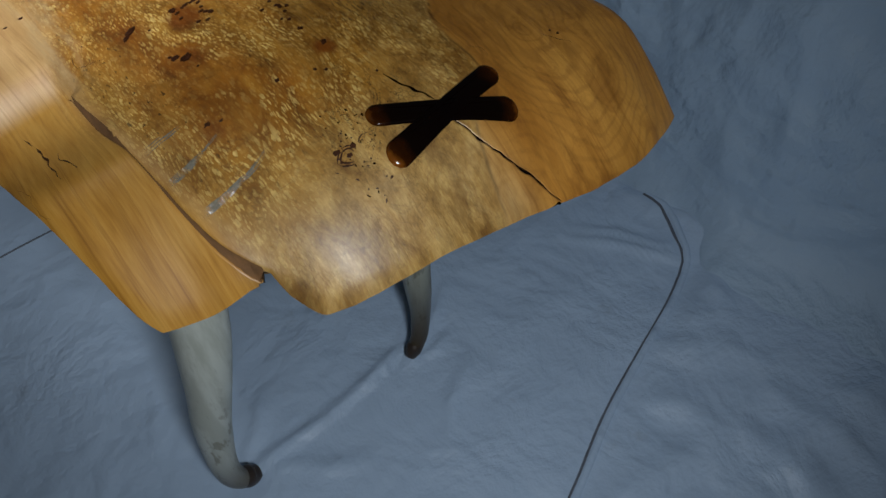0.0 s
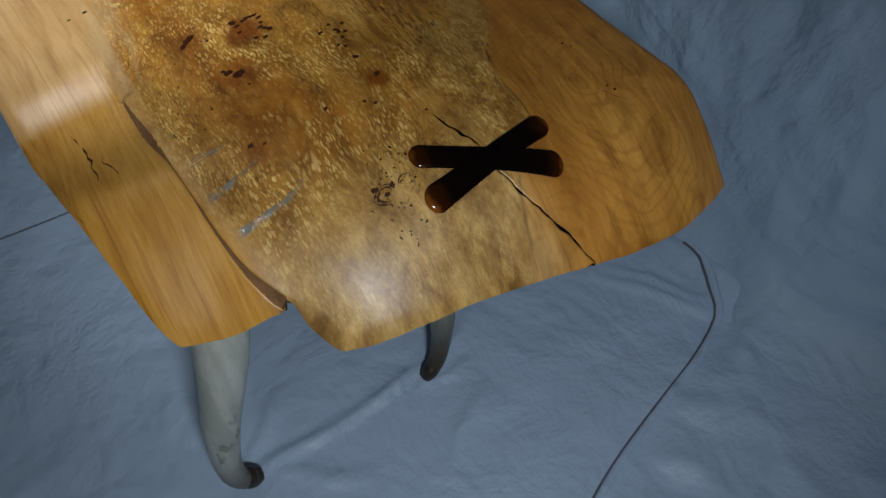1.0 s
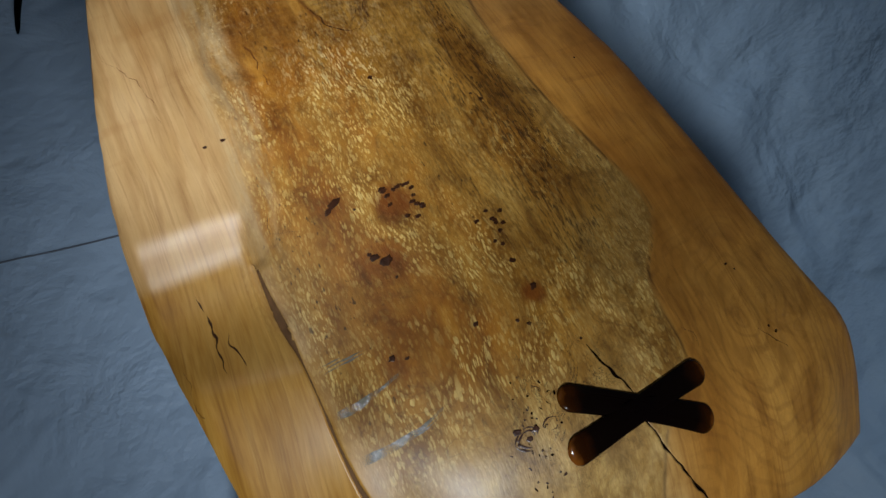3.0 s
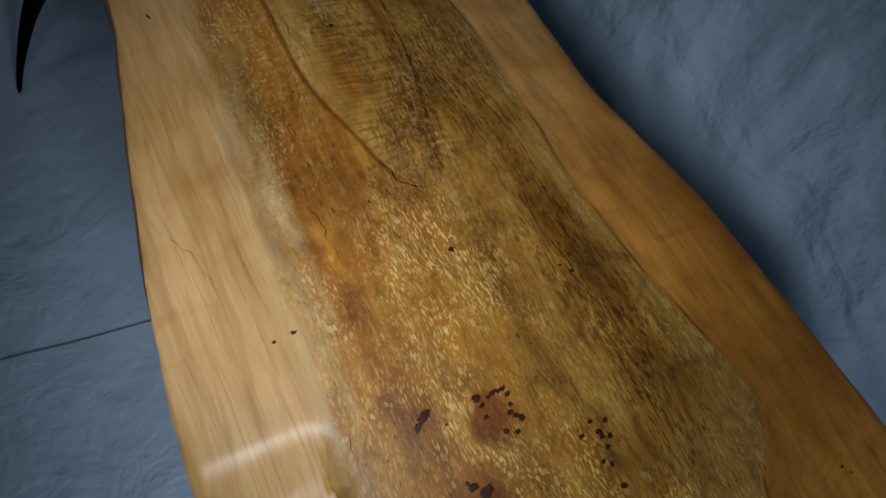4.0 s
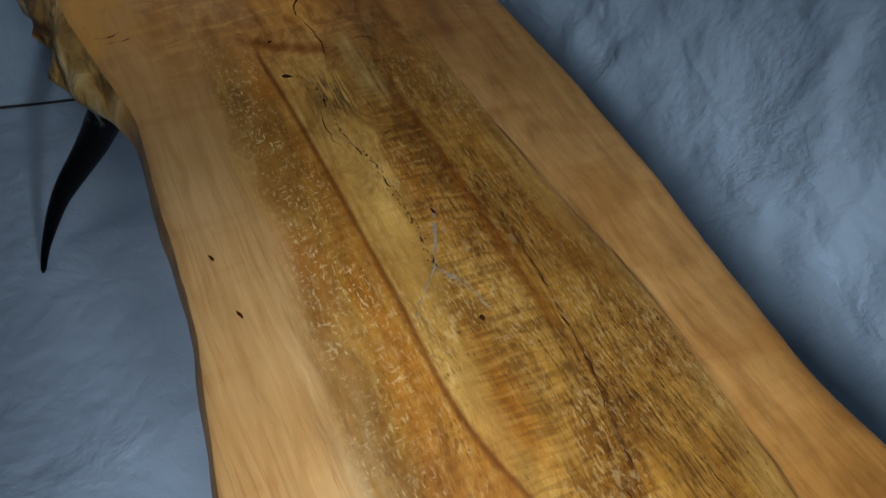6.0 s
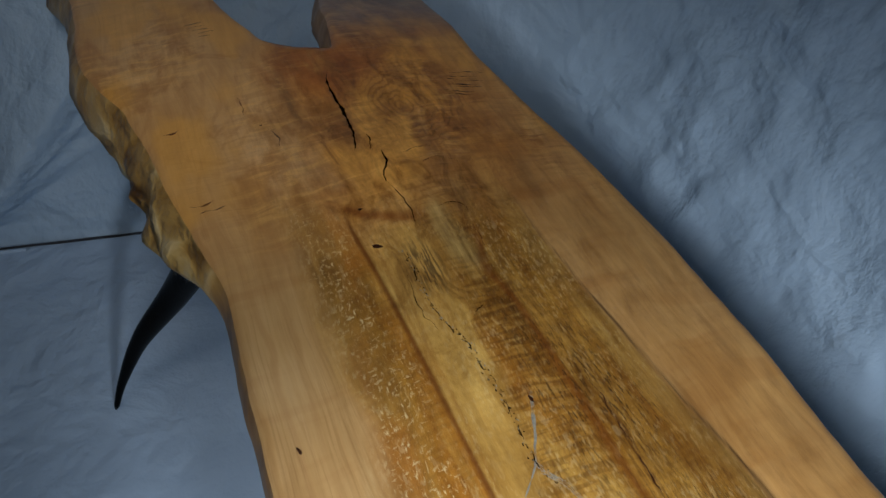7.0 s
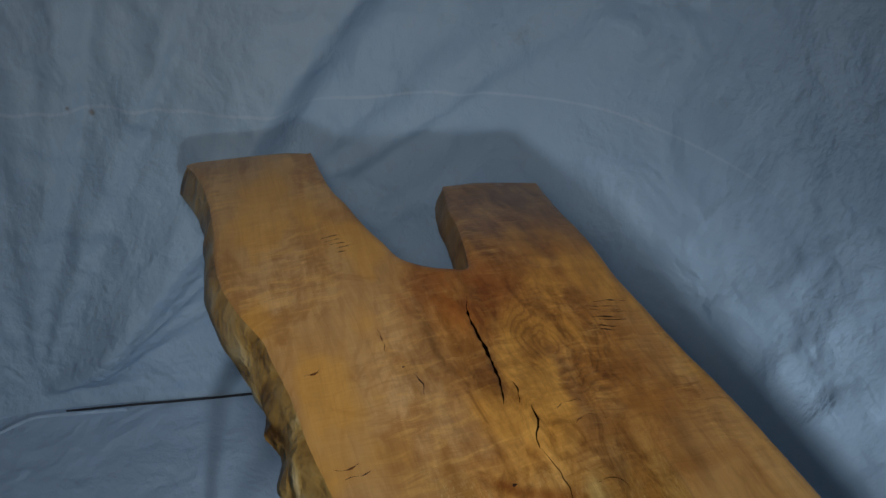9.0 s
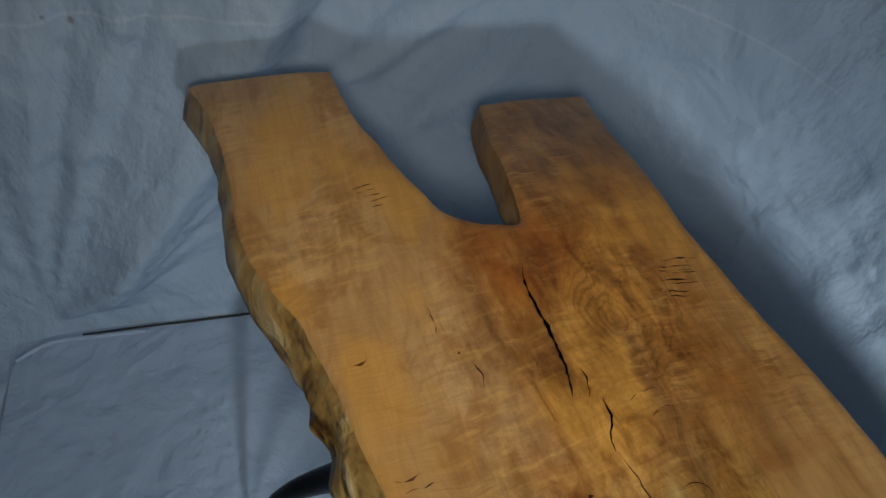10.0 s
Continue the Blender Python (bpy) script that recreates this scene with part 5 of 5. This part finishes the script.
for line, strokes in ((((-0.1164, 0.3652), (-0.0994, 0.3656), (-0.0804, 0.3667)), 3), (((-0.1159, 0.3399), (-0.0968, 0.3410), (-0.0731, 0.3472)), 6), (((-0.1116, 0.3139), (-0.0942, 0.3137), (-0.0731, 0.3164), (-0.0486, 0.3226)), 8)):
    for k in range(strokes):
        o, cut = 0.0034 * (k / max(1, strokes - 1) - 0.5), random.uniform(0.55, 1.0)
        run = spline(line, 0.004)
        run = run[: max(4, int(cut * len(run)))]
        vein([(p[0] + 0.3 * o, p[1] + o * (1.2 - i / len(run))) for i, p in enumerate(run[::3])], 0.00030, SILVER, "cloudy pale filled scratch", "filled_scratch", 0.0002, 0.1, 0.0008, 0.8)
for line, w in ((((0.012, 0.858), (0.004, 0.836), (-0.003, 0.822), (-0.009, 0.812)), 0.0009), (((-0.009, 0.812), (-0.016, 0.804), (-0.024, 0.797), (-0.035, 0.784)), 0.0010), (((-0.009, 0.812), (-0.003, 0.802), (0.004, 0.788), (0.008, 0.772)), 0.0007)):
    for k in range(3):
        vein([(x + 0.0009 * (k - 1), y + 0.0006 * k) for x, y in line], w * 0.30, FILLER, "silvery filled crack", "filled_crack", 0.0003, 0.3, 0.0014, 1.0)
for k in range(5):
    s = random.uniform(-0.003, 0.003)
    vein(((-0.106 + 0.003 * k + s, 1.329 - 0.006 * k), (-0.090 + 0.002 * k + 2 * s, 1.329 - 0.006 * k + 0.3 * s)), 0.00042, KNOT, "short dark saw mark", "saw_mark", 0.0002, 0.1, 0.0014, 1.0)
for k in range(8):
    s = random.uniform(-0.006, 0.006)
    vein(((0.104 - 0.001 * k + s, 1.186 - 0.0045 * k), (0.138 - 0.0025 * k + s, 1.180 - 0.0042 * k + 0.3 * s)), 0.00034, KNOT, "faint dark saw mark", "saw_mark", 0.0002, 0.1, 0.0014, 1.2)

RUST = plain("rust_line", (0.16, 0.055, 0.010), 0.35)
for line, w, mt in (
    (((0.006, 0.600), (0.016, 0.612), (0.022, 0.632), (0.031, 0.669), (0.043, 0.719), (0.050, 0.778), (0.053, 0.865)), 0.0011, KNOT),
    (((0.006, 0.600), (-0.004, 0.604), (-0.014, 0.614), (-0.024, 0.640)), 0.0010, KNOT),
    (((0.004, 0.612), (0.013, 0.622), (0.018, 0.645), (0.026, 0.690)), 0.0006, KNOT),
    (((0.001, 1.117), (-0.0005, 1.106), (-0.002, 1.095)), 0.0022, GROOVE),
    (((0.005, 1.091), (0.003, 1.078), (-0.001, 1.069), (-0.006, 1.055)), 0.0034, GROOVE),
    (((-0.006, 1.055), (-0.001, 1.042), (0.001, 1.026), (0.0, 1.006)), 0.0014, GROOVE),
    (((0.0454, 0.2838), (0.0430, 0.2935), (0.0387, 0.3032), (0.0334, 0.3200)), 0.0034, GROOVE),
    (((-0.150, 1.172), (-0.142, 1.170), (-0.136, 1.172)), 0.0016, RUST),
    (((-0.146, 1.085), (-0.136, 1.082), (-0.128, 1.084)), 0.0016, RUST),
    (((-0.140, 1.076), (-0.130, 1.075), (-0.122, 1.078)), 0.0020, KNOT),
    (((-0.085, 1.20), (-0.083, 1.185), (-0.086, 1.172)), 0.0012, RUST),
    (((-0.070, 1.15), (-0.066, 1.138), (-0.067, 1.125)), 0.0010, KNOT),
    (((0.020, 1.085), (0.032, 1.088), (0.045, 1.083)), 0.0012, RUST),
    (((0.030, 1.068), (0.045, 1.071), (0.060, 1.064)), 0.0012, RUST),
    (((-0.024, 0.965), (-0.026, 0.94), (-0.023, 0.915)), 0.0008, GROOVE),
    (((0.004, 0.918), (0.008, 0.924), (0.014, 0.925)), 0.0008, GROOVE),
    (((0.022, 1.020), (0.030, 1.021), (0.040, 1.017), (0.043, 1.010)), 0.0007, GROOVE),
    (((0.040, 1.000), (0.041, 0.985), (0.038, 0.972)), 0.0009, RUST),
    (((0.063, 0.690), (0.068, 0.655), (0.072, 0.62), (0.080, 0.575)), 0.0008, KNOT),
    (((0.078, 0.60), (0.082, 0.56), (0.088, 0.52)), 0.0006, KNOT),
    (((0.070, 0.50), (0.078, 0.465), (0.084, 0.44)), 0.0006, KNOT),
    (((-0.076, 0.66), (-0.074, 0.63), (-0.075, 0.60), (-0.073, 0.57)), 0.0012, RUST),
    (((-0.1636, 0.442), (-0.1626, 0.4255), (-0.1613, 0.406), (-0.161, 0.386)), 0.0020, KNOT),
    (((-0.1545, 0.410), (-0.1525, 0.398), (-0.151, 0.386)), 0.0014, KNOT),
    (((-0.185, 0.40), (-0.181, 0.375), (-0.1788, 0.3700)), 0.0006, KNOT),
    (((-0.107, 0.473), (-0.111, 0.462), (-0.110, 0.455), (-0.095, 0.452)), 0.0003, KNOT),
    (((-0.170, 0.645), (-0.158, 0.625), (-0.150, 0.595), (-0.148, 0.57)), 0.0006, RUST),
    (((0.1509, 0.2883), (0.1597, 0.2777), (0.1662, 0.2709)), 0.0006, KNOT),
    (((0.0990, 0.3080), (0.1041, 0.3021), (0.1013, 0.2932)), 0.0005, KNOT),
):
    vein(line, w * 0.27, mt, "dark line in the wood", "grain_line", 0.0002, 0.1, 0.003, 0.55 if mt is GROOVE else 1.2)


# two ringed knots and short dark threads beside the inlay
for kx, ky, r in ((-0.024, 0.2865, 0.0075), (-0.024, 0.2865, 0.0052), (-0.0085, 0.2885, 0.0045), (-0.010, 0.307, 0.003)):
    loop = [(kx + r * (1 + 0.2 * math.sin(3 * t + 90 * kx)) * math.cos(t), ky + 0.8 * r * math.sin(t)) for t in np.linspace(0, 5.6, 10)]
    vein(loop, 0.00030, KNOT, "dark ring of a knot", "knot_ring", 0.0002, 0.4, 0.0012, 1.3)
for k in range(40):
    t, r = random.uniform(2.3, 3.7), random.gauss(0.047, 0.006)
    blotch(0.036 + 1.2 * r * math.cos(t), 0.279 + 0.9 * r * math.sin(t), random.uniform(0.0005, 0.0018), random.uniform(0.0004, 0.0009), random.uniform(0, 3.1), GROOVE if k % 2 else KNOT, "pit")


# a speckled crack: many small dark and pale pits in a wandering line
chain = spline(((-0.020, 0.985), (-0.017, 0.972), (-0.019, 0.945), (-0.017, 0.925), (-0.009, 0.900), (-0.008, 0.875), (-0.007, 0.850), (-0.007, 0.832), (-0.009, 0.812), (-0.002, 0.797)), 0.0026)
for cut in range(0, len(chain) - 6, 6):
    vein([(q[0] + random.gauss(0, 0.0006), q[1]) for q in chain[cut:cut + 6:2]], 0.00024, GROOVE, "dark line in the wood", "grain_line", 0.0002, 0.1, 0.003, 1.2)
for k, q in enumerate(chain):
    for s in range(2):
        blotch(q[0] + random.gauss(0, 0.0014), q[1] + random.uniform(-0.003, 0.003), random.uniform(0.0002, 0.0005), random.uniform(0.0003, 0.0014), random.uniform(-0.4, 0.9), FILLER if random.random() < 0.35 else GROOVE, "pit")

# a brown scrap of wood that lies at the edge of the floor cloth
bm = bmesh.new()
bmesh.ops.create_cube(bm, size=1.0, matrix=pose(-0.575, 1.525, 0.012, 0, 0, 25) @ Matrix.Diagonal((0.03, 0.05, 0.05, 1)))
bmesh.ops.bevel(bm, geom=bm.edges[:], offset=0.006, segments=2, affect="EDGES")
me = bpy.data.meshes.new("wood_scrap")
bm.to_mesh(me)
bm.free()
me.materials.append(plain("scrap_wood", (0.14, 0.065, 0.022), 0.6, 0, 0.5, 60))
tagged(new("wood_scrap", me), "small brown scrap of wood beside the floor cloth", "wood scrap")
